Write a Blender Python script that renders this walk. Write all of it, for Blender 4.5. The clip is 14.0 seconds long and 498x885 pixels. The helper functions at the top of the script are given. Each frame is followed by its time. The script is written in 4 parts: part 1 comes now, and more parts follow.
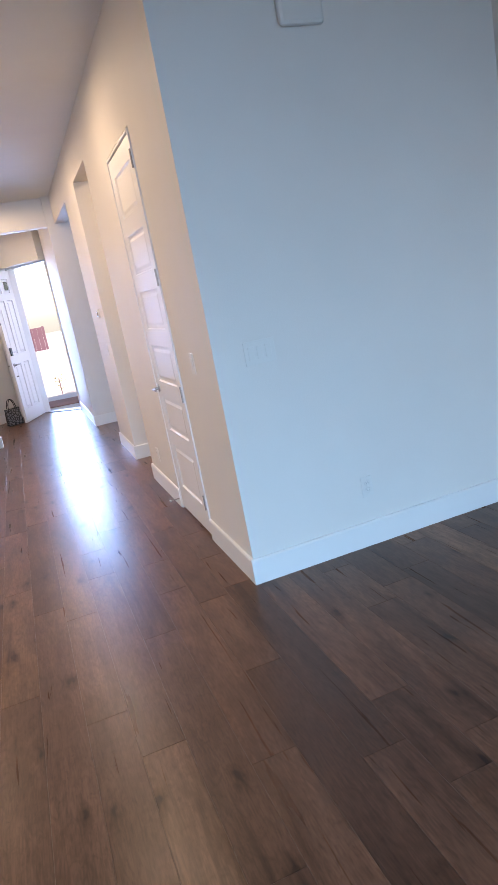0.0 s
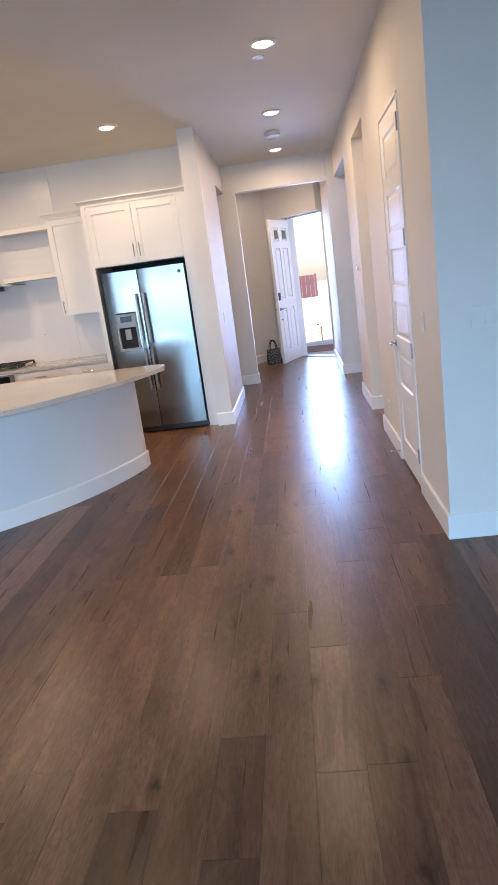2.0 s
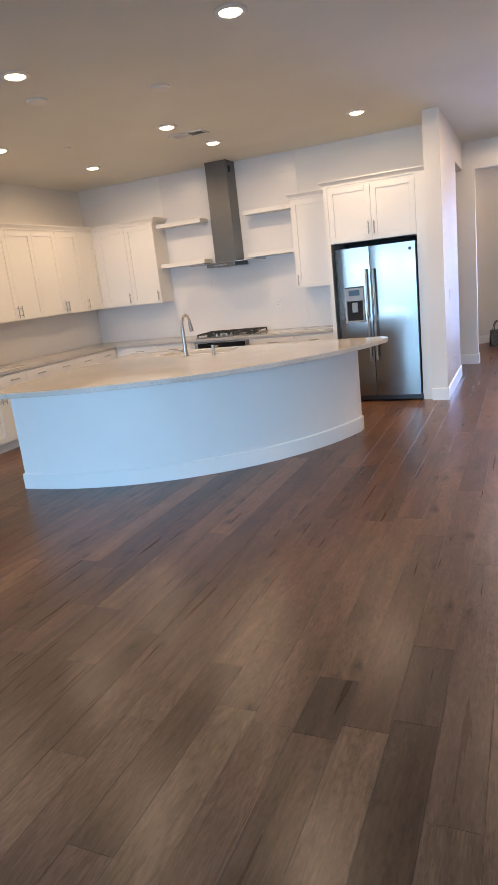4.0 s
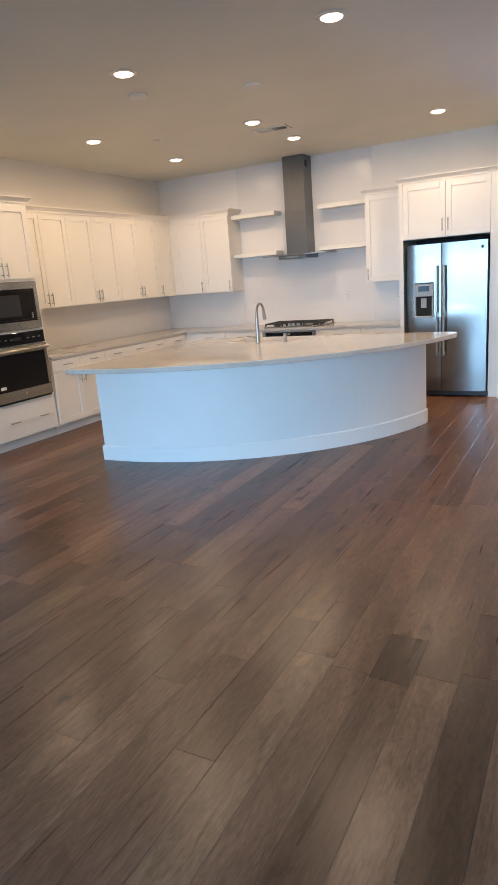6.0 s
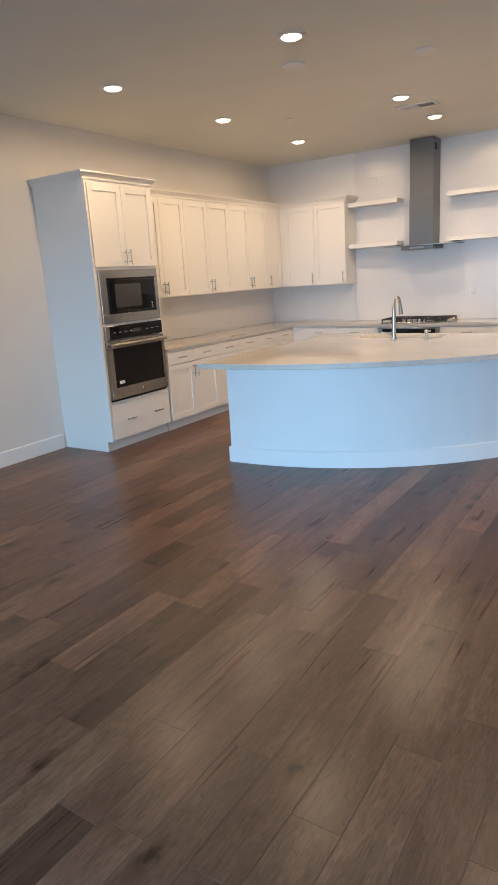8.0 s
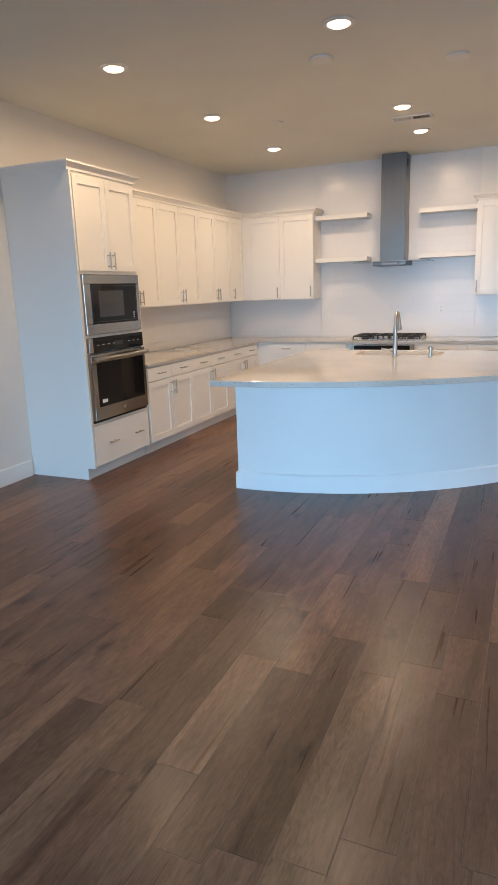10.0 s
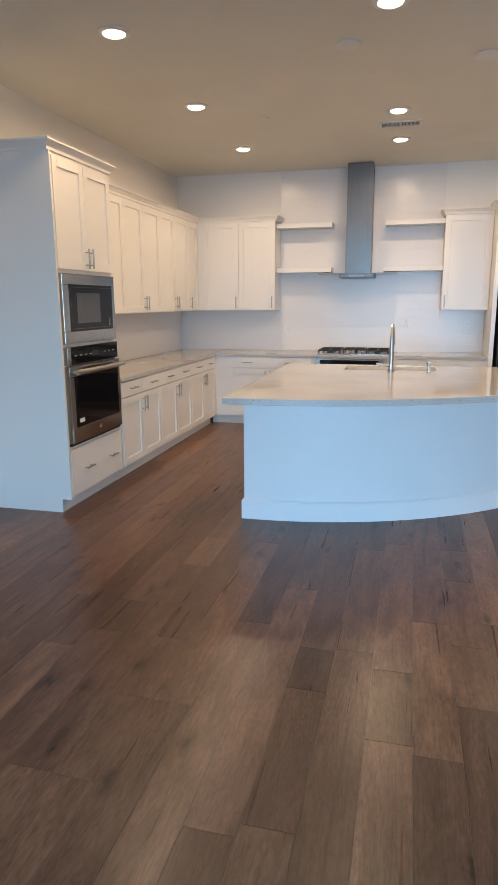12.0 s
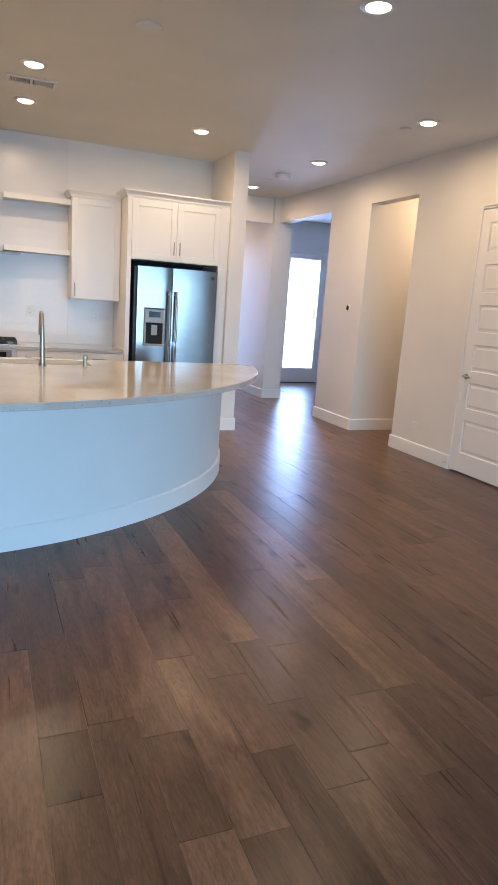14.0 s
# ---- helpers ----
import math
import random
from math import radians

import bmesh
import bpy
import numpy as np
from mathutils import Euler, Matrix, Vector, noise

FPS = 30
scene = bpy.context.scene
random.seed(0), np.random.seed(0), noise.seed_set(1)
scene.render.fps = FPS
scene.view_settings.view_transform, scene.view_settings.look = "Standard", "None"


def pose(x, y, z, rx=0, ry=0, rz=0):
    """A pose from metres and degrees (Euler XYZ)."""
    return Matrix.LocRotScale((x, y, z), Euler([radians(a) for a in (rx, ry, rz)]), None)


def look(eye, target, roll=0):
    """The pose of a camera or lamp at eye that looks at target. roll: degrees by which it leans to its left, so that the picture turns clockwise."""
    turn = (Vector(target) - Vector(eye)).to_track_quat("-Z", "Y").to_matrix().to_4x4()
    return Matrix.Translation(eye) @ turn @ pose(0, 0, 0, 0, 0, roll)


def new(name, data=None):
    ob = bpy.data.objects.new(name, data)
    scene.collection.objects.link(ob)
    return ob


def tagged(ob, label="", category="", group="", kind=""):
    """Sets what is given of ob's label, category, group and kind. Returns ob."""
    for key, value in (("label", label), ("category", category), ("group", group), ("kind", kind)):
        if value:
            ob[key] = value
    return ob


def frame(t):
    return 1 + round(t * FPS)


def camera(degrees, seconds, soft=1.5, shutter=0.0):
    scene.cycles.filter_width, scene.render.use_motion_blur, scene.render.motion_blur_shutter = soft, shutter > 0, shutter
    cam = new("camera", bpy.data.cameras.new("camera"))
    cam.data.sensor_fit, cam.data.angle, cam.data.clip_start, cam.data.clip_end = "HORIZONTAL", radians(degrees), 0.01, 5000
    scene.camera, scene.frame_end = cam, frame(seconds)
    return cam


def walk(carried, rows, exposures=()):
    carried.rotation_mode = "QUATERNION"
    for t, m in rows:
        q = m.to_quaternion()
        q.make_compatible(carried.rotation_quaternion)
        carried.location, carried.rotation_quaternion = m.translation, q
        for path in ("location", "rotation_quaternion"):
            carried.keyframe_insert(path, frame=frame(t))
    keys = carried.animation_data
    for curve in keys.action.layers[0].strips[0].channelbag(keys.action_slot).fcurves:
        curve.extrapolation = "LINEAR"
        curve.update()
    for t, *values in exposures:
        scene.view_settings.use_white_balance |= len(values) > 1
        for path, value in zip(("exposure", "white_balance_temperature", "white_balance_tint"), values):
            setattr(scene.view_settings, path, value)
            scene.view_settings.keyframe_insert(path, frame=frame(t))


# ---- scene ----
cam = camera(42.6, 14.0)
PATH = [
    (0, (0.505, 0.440, 1.530), (1.103, 2.290, 1.049), -10.8),
    (0.5, (0.495, 0.358, 1.522), (0.972, 2.240, 1.026), -9.3),
    (1, (0.521, 0.256, 1.521), (0.840, 2.166, 1.021), -8.4),
    (1.5, (0.615, 0.168, 1.533), (0.704, 2.104, 1.041), -8.0),
    (2, (0.651, 0.068, 1.536), (0.462, 1.997, 1.04), -7.8),
    (2.5, (0.63, -0.031, 1.538), (0.191, 1.858, 1.05), -7.5),
    (3, (0.627, -0.167, 1.549), (-0.001, 1.668, 1.061), -7.1),
    (3.5, (0.666, -0.314, 1.555), (-0.078, 1.477, 1.066), -6.8),
    (6, (0.609, -0.794, 1.543), (-0.323, 0.905, 1.048), -4.4),
    (6.5, (0.391, -0.757, 1.565), (-0.661, 0.868, 1.062), -4.5),
    (7, (0.18, -0.686, 1.561), (-0.927, 0.904, 1.064), -4.4),
    (7.5, (-0.027, -0.738, 1.554), (-1.132, 0.854, 1.056), -4.0),
    (10, (-1.321, -0.748, 1.528), (-2.109, 1.031, 1.063), -1.9),
    (10.5, (-1.562, -0.687, 1.52), (-2.292, 1.123, 1.085), -1.5),
    (11, (-1.771, -0.618, 1.515), (-2.398, 1.231, 1.083), -1.0),
    (11.5, (-2.061, -0.572, 1.504), (-2.596, 1.309, 1.086), -0.6),
    (12, (-2.291, -0.501, 1.493), (-2.767, 1.393, 1.062), -0.3),
    (12.5, (-2.457, -0.373, 1.5), (-2.747, 1.56, 1.078), 0.6),
    (13, (-2.622, -0.223, 1.481), (-2.586, 1.735, 1.076), 1.9),
    (13.5, (-2.787, -0.086, 1.486), (-2.377, 1.829, 1.081), 2.9),
    (14, (-2.851, 0.08, 1.459), (-2.089, 1.88, 1.036), 4.0),
]
walk(cam, [(t, look(*row)) for t, *row in PATH], [(0.0, 1.45, 6700, 25), (2.5, 1.31, 6690, 23), (4.5, 1.36, 6680, 21), (8.0, 1.41, 6650, 20), (11.0, 1.34, 6620, 20), (14.0, 1.23, 6600, 20)])
SKY, SUN = 0.13, 5.0
BACK, ENTRY, STUDY = 136.0, 14.0, 27.0
LAMP = 5.2

# ---- world, sun and large lights ----
world = bpy.data.worlds.new("world")
scene.world = world
world.use_nodes = True
wn = world.node_tree
sky = wn.nodes.new("ShaderNodeTexSky")
sky.sky_type, sky.sun_disc = "NISHITA", False
sky.sun_elevation, sky.sun_rotation = radians(50), radians(240)
wn.links.new(sky.outputs[0], wn.nodes["Background"].inputs[0])
wn.nodes["Background"].inputs[1].default_value = SKY
sun_data = bpy.data.lights.new("sun", "SUN")
sun_data.energy, sun_data.angle, sun_data.color = SUN, radians(0.5), (1.0, 0.95, 0.88)
sun = new("sun", sun_data)
sun.matrix_world = look((20 * math.sin(radians(240)), 20 * math.cos(radians(240)), 20 * math.tan(radians(50))), (0, 0, 0))


def window_lamp(name, m, w, h, power, colour):
    data = bpy.data.lights.new(name, "AREA")
    data.shape, data.size, data.size_y, data.energy, data.color = "RECTANGLE", w, h, power, colour
    ob = new(name, data)
    ob.matrix_world = m
    return ob


window_lamp("sky_light_back", look((-0.95, -4.4, 1.35), (-0.95, 3.0, -3.2)), 7.4, 2.2, BACK, (0.29, 0.66, 1.0)).data.spread = radians(97)
window_lamp("sky_light_entry", look((1.10, 12.05, 1.25), (0.70, 4.0, 0.9)), 0.75, 2.3, ENTRY, (0.30, 0.54, 1.0)).data.spread = radians(75)
window_lamp("sky_light_study", look((2.87, 11.62, 1.3), (2.87, 9.0, 1.1)), 0.66, 2.0, STUDY, (0.32, 0.55, 1.0))

# ---- materials ----


def material(name, base=(0.8, 0.8, 0.8), rough=0.5, metal=0.0, coat=0.0):
    m = bpy.data.materials.new(name)
    m.use_nodes = True
    b = m.node_tree.nodes["Principled BSDF"]
    b.inputs["Base Color"].default_value = (*base, 1)
    b.inputs["Roughness"].default_value = rough
    b.inputs["Metallic"].default_value = metal
    b.inputs["Coat Weight"].default_value = coat
    return m, m.node_tree, b


def node(nt, kind, **values):
    n = nt.nodes.new(kind)
    for k, v in values.items():
        n.inputs[k.replace("_", " ")].default_value = v
    return n


def ramp(nt, source, stops):
    r = nt.nodes.new("ShaderNodeValToRGB")
    while len(r.color_ramp.elements) < len(stops):
        r.color_ramp.elements.new(0.5)
    for e, (p, c) in zip(r.color_ramp.elements, stops):
        e.position, e.color = p, (*c, 1)
    nt.links.new(source, r.inputs[0])
    return r.outputs[0]


def coords(nt, scale=(1, 1, 1), kind="Object"):
    tc = nt.nodes.new("ShaderNodeTexCoord")
    mp = nt.nodes.new("ShaderNodeMapping")
    mp.inputs["Scale"].default_value = scale
    nt.links.new(tc.outputs[kind], mp.inputs[0])
    return mp.outputs[0]


def bumped(nt, b, source, strength, distance=0.01):
    bp = node(nt, "ShaderNodeBump", Strength=strength, Distance=distance)
    nt.links.new(source, bp.inputs["Height"])
    nt.links.new(bp.outputs[0], b.inputs["Normal"])
    return bp


def paint(name, base, rough=0.55, grain=180, bump=0.12, spread=0.03):
    m, nt, b = material(name, base, rough)
    at = coords(nt)
    big = node(nt, "ShaderNodeTexNoise", Scale=1.3, Detail=3.0)
    fine = node(nt, "ShaderNodeTexNoise", Scale=grain, Detail=3.0)
    nt.links.new(at, big.inputs[0])
    nt.links.new(at, fine.inputs[0])
    lo, hi = [tuple(c * k for c in base) for k in (1 - spread, 1 + spread)]
    nt.links.new(ramp(nt, big.outputs[0], [(0.3, lo), (0.7, hi)]), b.inputs["Base Color"])
    bumped(nt, b, fine.outputs[0], bump, 0.002)
    return m


WALL = paint("wall_paint", (0.745, 0.712, 0.675), 0.6, 160, 0.25)
CEIL = paint("ceiling_paint", (0.73, 0.71, 0.64), 0.75, 120, 0.35)
TRIM = paint("trim_paint", (0.80, 0.79, 0.78), 0.32, 60, 0.04, 0.015)
CABINET = paint("cabinet_lacquer", (0.75, 0.72, 0.68), 0.34, 50, 0.03, 0.015)
DOORPAINT = paint("door_paint", (0.80, 0.78, 0.77), 0.36, 90, 0.05, 0.015)
TILE = paint("glazed_tile", (0.74, 0.71, 0.69), 0.25, 14, 0.05, 0.015)
GROUT = paint("grout", (0.78, 0.76, 0.76), 0.5)
PLASTIC = material("white_plastic", (0.73, 0.71, 0.68), 0.35)[0]
DARKPLASTIC = material("dark_plastic", (0.02, 0.02, 0.022), 0.4)[0]
BLACKGLASS, _, bg = material("black_glass", (0.008, 0.008, 0.009), 0.05)
bg.inputs["IOR"].default_value = 1.3
GREYGLASS = material("grey_window_glass", (0.03, 0.03, 0.033), 0.12, 0.0, 0.4)[0]
SILVER = material("silver_plastic", (0.30, 0.31, 0.32), 0.35)[0]
NICKEL = material("brushed_nickel", (0.40, 0.38, 0.355), 0.32, 1.0)[0]
CHROME = material("chrome", (0.72, 0.72, 0.72), 0.14, 1.0)[0]
IRON = material("cast_iron", (0.018, 0.017, 0.016), 0.55)[0]
BLACK = material("matt_black", (0.012, 0.012, 0.012), 0.8)[0]
RUBBER = material("rubber_seal", (0.03, 0.03, 0.03), 0.7)[0]


def steel(name, axis, k=1.0, dull=0.0):
    scale = {"x": (1.5, 260, 260), "z": (260, 260, 1.5)}[axis]
    m, nt, b = material(name, (0.50, 0.49, 0.48), 0.26, 1.0)
    n = node(nt, "ShaderNodeTexNoise", Scale=1.0, Detail=4.0)
    nt.links.new(coords(nt, scale), n.inputs[0])
    nt.links.new(ramp(nt, n.outputs[0], [(0.25, (0.33 * k, 0.325 * k, 0.32 * k)), (0.75, (0.43 * k, 0.42 * k, 0.41 * k))]), b.inputs["Base Color"])
    smear = node(nt, "ShaderNodeTexNoise", Scale=3.0, Detail=4.0)
    nt.links.new(coords(nt), smear.inputs[0])
    nt.links.new(ramp(nt, smear.outputs[0], [(0.3, (0.15 + dull,) * 3), (0.8, (0.25 + dull,) * 3)]), b.inputs["Roughness"])
    bumped(nt, b, n.outputs[0], 0.03, 0.0005)
    return m


STEEL = steel("brushed_steel_across", "x")
STEEL_DOOR = steel("brushed_steel_door", "x", 0.66)
STEELV = steel("brushed_steel_upright", "z", 0.45, 0.16)


def quartz(name, base, fleck, rough):
    m, nt, b = material(name, base, rough)
    at = coords(nt)
    v = node(nt, "ShaderNodeTexVoronoi", Scale=62.0)
    w = node(nt, "ShaderNodeTexNoise", Scale=38.0, Detail=5.0)
    g = node(nt, "ShaderNodeTexNoise", Scale=2.2, Detail=5.0)
    for n in (v, w, g):
        nt.links.new(at, n.inputs[0])
    mixed = nt.nodes.new("ShaderNodeMix")
    mixed.data_type = "RGBA"
    spots = nt.nodes.new("ShaderNodeMath")
    spots.operation = "MULTIPLY"
    a = ramp(nt, v.outputs["Distance"], [(0.20, (1,) * 3), (0.30, (0,) * 3)])
    c = ramp(nt, w.outputs[0], [(0.48, (0,) * 3), (0.54, (1,) * 3)])
    nt.links.new(a, spots.inputs[0])
    nt.links.new(c, spots.inputs[1])
    lo, hi = tuple(x * 0.93 for x in base), tuple(x * 1.05 for x in base)
    nt.links.new(spots.outputs[0], mixed.inputs[0])
    nt.links.new(ramp(nt, g.outputs[0], [(0.35, lo), (0.65, hi)]), mixed.inputs[6])
    mixed.inputs[7].default_value = (*fleck, 1)
    nt.links.new(mixed.outputs[2], b.inputs["Base Color"])
    return m


QUARTZ = quartz("island_quartz", (0.56, 0.51, 0.46), (0.33, 0.31, 0.29), 0.045)
QUARTZ_GREY = quartz("counter_quartz", (0.47, 0.44, 0.41), (0.25, 0.23, 0.22), 0.14)


def wood():
    m, nt, b = material("walnut_plank", (0.12, 0.07, 0.045), 0.33)
    b.inputs["IOR"].default_value = 1.38
    info = nt.nodes.new("ShaderNodeObjectInfo")
    isl = nt.nodes.new("ShaderNodeNewGeometry")
    add = nt.nodes.new("ShaderNodeMath")
    add.operation = "ADD"
    nt.links.new(info.outputs["Random"], add.inputs[0])
    nt.links.new(isl.outputs["Random Per Island"], add.inputs[1])
    frac = nt.nodes.new("ShaderNodeMath")
    frac.operation = "FRACT"
    nt.links.new(add.outputs[0], frac.inputs[0])
    off = nt.nodes.new("ShaderNodeVectorMath")
    off.operation = "SCALE"
    off.inputs[0].default_value = (17, 31, 43)
    nt.links.new(frac.outputs[0], off.inputs["Scale"])
    tc = nt.nodes.new("ShaderNodeTexCoord")
    shift = nt.nodes.new("ShaderNodeVectorMath")
    shift.operation = "ADD"
    geo_pos = isl.outputs["Position"]
    nt.links.new(geo_pos, shift.inputs[0])
    nt.links.new(off.outputs[0], shift.inputs[1])

    def grain(scale, detail, sc, distortion=0.0):
        mp = nt.nodes.new("ShaderNodeMapping")
        mp.inputs["Scale"].default_value = sc
        nt.links.new(shift.outputs[0], mp.inputs[0])
        n = node(nt, "ShaderNodeTexNoise", Scale=scale, Detail=detail, Distortion=distortion)
        nt.links.new(mp.outputs[0], n.inputs[0])
        return n.outputs[0]

    long_grain = grain(1.0, 5.0, (30, 1.1, 1), 0.5)
    fine = grain(1.0, 3.0, (380, 6, 1))
    speck = grain(1.0, 3.0, (170, 16, 1))
    contour = grain(1.0, 3.0, (6.0, 0.9, 1), 1.2)
    mottle = grain(1.0, 4.0, (38, 15, 1), 1.5)
    fleck = grain(1.0, 2.0, (95, 34, 1), 0.8)
    cloud = grain(1.0, 5.0, (7.0, 1.5, 1), 1.2)
    knots = grain(1.0, 3.0, (11.0, 0.7, 1), 0.6)
    kmap = nt.nodes.new("ShaderNodeMapping")
    kmap.inputs["Scale"].default_value = (2.6, 1.15, 1)
    nt.links.new(shift.outputs[0], kmap.inputs[0])
    warp = node(nt, "ShaderNodeTexNoise", Scale=9.0, Detail=2.0)
    nt.links.new(kmap.outputs[0], warp.inputs[0])
    wadd = nt.nodes.new("ShaderNodeMix")
    wadd.data_type, wadd.blend_type = "RGBA", "LINEAR_LIGHT"
    wadd.inputs[0].default_value = 0.09
    nt.links.new(kmap.outputs[0], wadd.inputs[6])
    nt.links.new(warp.outputs["Color"], wadd.inputs[7])
    eye = node(nt, "ShaderNodeTexVoronoi", Scale=1.0)
    eye.voronoi_dimensions = "2D"
    nt.links.new(wadd.outputs[2], eye.inputs[0])
    tone = ramp(nt, frac.outputs[0], [(0.0, PLANK[0]), (0.3, PLANK[1]), (0.6, PLANK[2]), (0.85, PLANK[3]), (1.0, PLANK[4])])

    def mult(a, bsock):
        x = nt.nodes.new("ShaderNodeMix")
        x.data_type, x.blend_type = "RGBA", "MULTIPLY"
        x.inputs[0].default_value = 1.0
        nt.links.new(a, x.inputs[6])
        nt.links.new(bsock, x.inputs[7])
        return x.outputs[2]

    c = mult(tone, ramp(nt, long_grain, [(0.30, (0.86, 0.85, 0.84)), (0.5, (1, 1, 1)), (0.72, (1.07, 1.07, 1.07))]))
    c = mult(c, ramp(nt, fine, [(0.3, (0.93,) * 3), (0.7, (1.05,) * 3)]))
    c = mult(c, ramp(nt, cloud, [(0.3, (0.68, 0.66, 0.65)), (0.7, (1.18, 1.18, 1.17))]))
    c = mult(c, ramp(nt, knots, [(0.24, (0.56, 0.52, 0.49)), (0.40, (1, 1, 1))]))
    c = mult(c, ramp(nt, speck, [(0.32, (0.82,) * 3), (0.62, (1.08,) * 3)]))
    rings = nt.nodes.new("ShaderNodeMath")
    rings.operation = "MULTIPLY"
    rings.inputs[1].default_value = 85.0
    nt.links.new(contour, rings.inputs[0])
    wave = nt.nodes.new("ShaderNodeMath")
    wave.operation = "SINE"
    nt.links.new(rings.outputs[0], wave.inputs[0])
    half = nt.nodes.new("ShaderNodeMath")
    half.operation = "MULTIPLY_ADD"
    half.inputs[1].default_value, half.inputs[2].default_value = 0.5, 0.5
    nt.links.new(wave.outputs[0], half.inputs[0])
    c = mult(c, ramp(nt, half.outputs[0], [(0.0, (0.90, 0.89, 0.88)), (0.5, (1, 1, 1)), (1.0, (1.02,) * 3)]))
    c = mult(c, ramp(nt, mottle, [(0.34, (0.82, 0.80, 0.78)), (0.52, (1, 1, 1)), (0.7, (1.08,) * 3)]))
    c = mult(c, ramp(nt, fleck, [(0.22, (0.76, 0.73, 0.71)), (0.36, (1, 1, 1))]))
    c = mult(c, info.outputs["Color"])
    c = mult(c, ramp(nt, eye.outputs["Distance"], [(0.018, (0.28, 0.24, 0.22)), (0.04, (0.62, 0.58, 0.55)), (0.10, (1, 1, 1))]))
    nt.links.new(c, b.inputs["Base Color"])
    nt.links.new(ramp(nt, long_grain, [(0.3, (ROUGH - 0.02,) * 3), (0.7, (ROUGH + 0.03,) * 3)]), b.inputs["Roughness"])
    b1 = node(nt, "ShaderNodeBump", Strength=0.03, Distance=0.001)
    nt.links.new(fine, b1.inputs["Height"])
    b2 = node(nt, "ShaderNodeBump", Strength=0.14, Distance=0.006)
    nt.links.new(cloud, b2.inputs["Height"])
    nt.links.new(b1.outputs[0], b2.inputs["Normal"])
    nt.links.new(b2.outputs[0], b.inputs["Normal"])
    return m


PLANK = [(0.124, 0.060, 0.037), (0.172, 0.087, 0.054), (0.145, 0.072, 0.045), (0.190, 0.098, 0.059), (0.220, 0.118, 0.070)]
ROUGH = 0.29
WOOD = wood()
# Joint brown made paler: the glint of the plank bevels is in the colour.
JOINT = material("joint_glint_brown", (0.20, 0.13, 0.095), 0.6)[0]


def glow(name, colour, strength):
    m, nt, b = material(name, (0.9, 0.9, 0.9), 0.4)
    b.inputs["Emission Color"].default_value = (*colour, 1)
    b.inputs["Emission Strength"].default_value = strength
    return m


LAMP_GLOW = glow("lamp_diffuser", (1.0, 0.80, 0.50), 5.0)
GLASS, gnt, gb = material("window_glass", (1, 1, 1), 0.0)
gb.inputs["Transmission Weight"].default_value = 1.0
gb.inputs["IOR"].default_value = 1.1
CONCRETE = paint("concrete", (0.50, 0.48, 0.45), 0.85, 60, 0.4, 0.12)
GRAVEL = paint("gravel_ground", (0.42, 0.38, 0.33), 0.9, 40, 0.6, 0.2)
STUCCO = paint("stucco", (0.62, 0.55, 0.46), 0.9, 70, 0.5, 0.06)
REDWOOD = paint("dark_red_boards", (0.17, 0.085, 0.10), 0.7, 30, 0.3, 0.15)
MATFIBRE = paint("mat_fibre", (0.24, 0.13, 0.10), 0.95, 200, 0.8, 0.2)
LEAF = paint("leaf", (0.22, 0.20, 0.05), 0.6, 40, 0.2, 0.3)
FABRIC_BLACK = paint("black_fabric", (0.015, 0.015, 0.017), 0.8, 300, 0.5, 0.2)


def pattern_fabric():
    m, nt, b = material("printed_fabric", (0.4, 0.4, 0.4), 0.75)
    v = node(nt, "ShaderNodeTexVoronoi", Scale=26.0)
    v.feature = "DISTANCE_TO_EDGE"
    nt.links.new(coords(nt), v.inputs[0])
    nt.links.new(ramp(nt, v.outputs[0], [(0.10, (0.01,) * 3), (0.16, (0.17, 0.17, 0.18))]), b.inputs["Base Color"])
    return m


PRINT = pattern_fabric()

# ---- building helpers ----


def box(bm, x0, x1, y0, y1, z0, z1, bevel=0.0, mat=0):
    vs = [bm.verts.new((x, y, z)) for x in (x0, x1) for y in (y0, y1) for z in (z0, z1)]
    faces = [bm.faces.new([vs[i] for i in q]) for q in
             ((0, 1, 3, 2), (4, 6, 7, 5), (0, 4, 5, 1), (2, 3, 7, 6), (0, 2, 6, 4), (1, 5, 7, 3))]
    for f in faces:
        f.material_index = mat
    if bevel:
        edges = list({e for f in faces for e in f.edges})
        bmesh.ops.bevel(bm, geom=edges, offset=bevel, segments=2, profile=0.5, affect="EDGES")
    return bm


def one(*args, **kw):
    return box(bmesh.new(), *args, **kw)


def prism(bm, outline, z0, z1):
    low = [bm.verts.new((x, y, z0)) for x, y in outline]
    high = [bm.verts.new((x, y, z1)) for x, y in outline]
    bm.faces.new(low[::-1])
    bm.faces.new(high)
    n = len(outline)
    for i in range(n):
        bm.faces.new((low[i], low[(i + 1) % n], high[(i + 1) % n], high[i]))
    return bm


def rod(bm, a, b, r, sides=12, r2=None):
    a, b = Vector(a), Vector(b)
    d = b - a
    m = Matrix.Translation((a + b) / 2) @ d.to_track_quat("Z", "Y").to_matrix().to_4x4()
    bmesh.ops.create_cone(bm, cap_ends=True, segments=sides, radius1=r, radius2=r if r2 is None else r2, depth=d.length, matrix=m)
    return bm


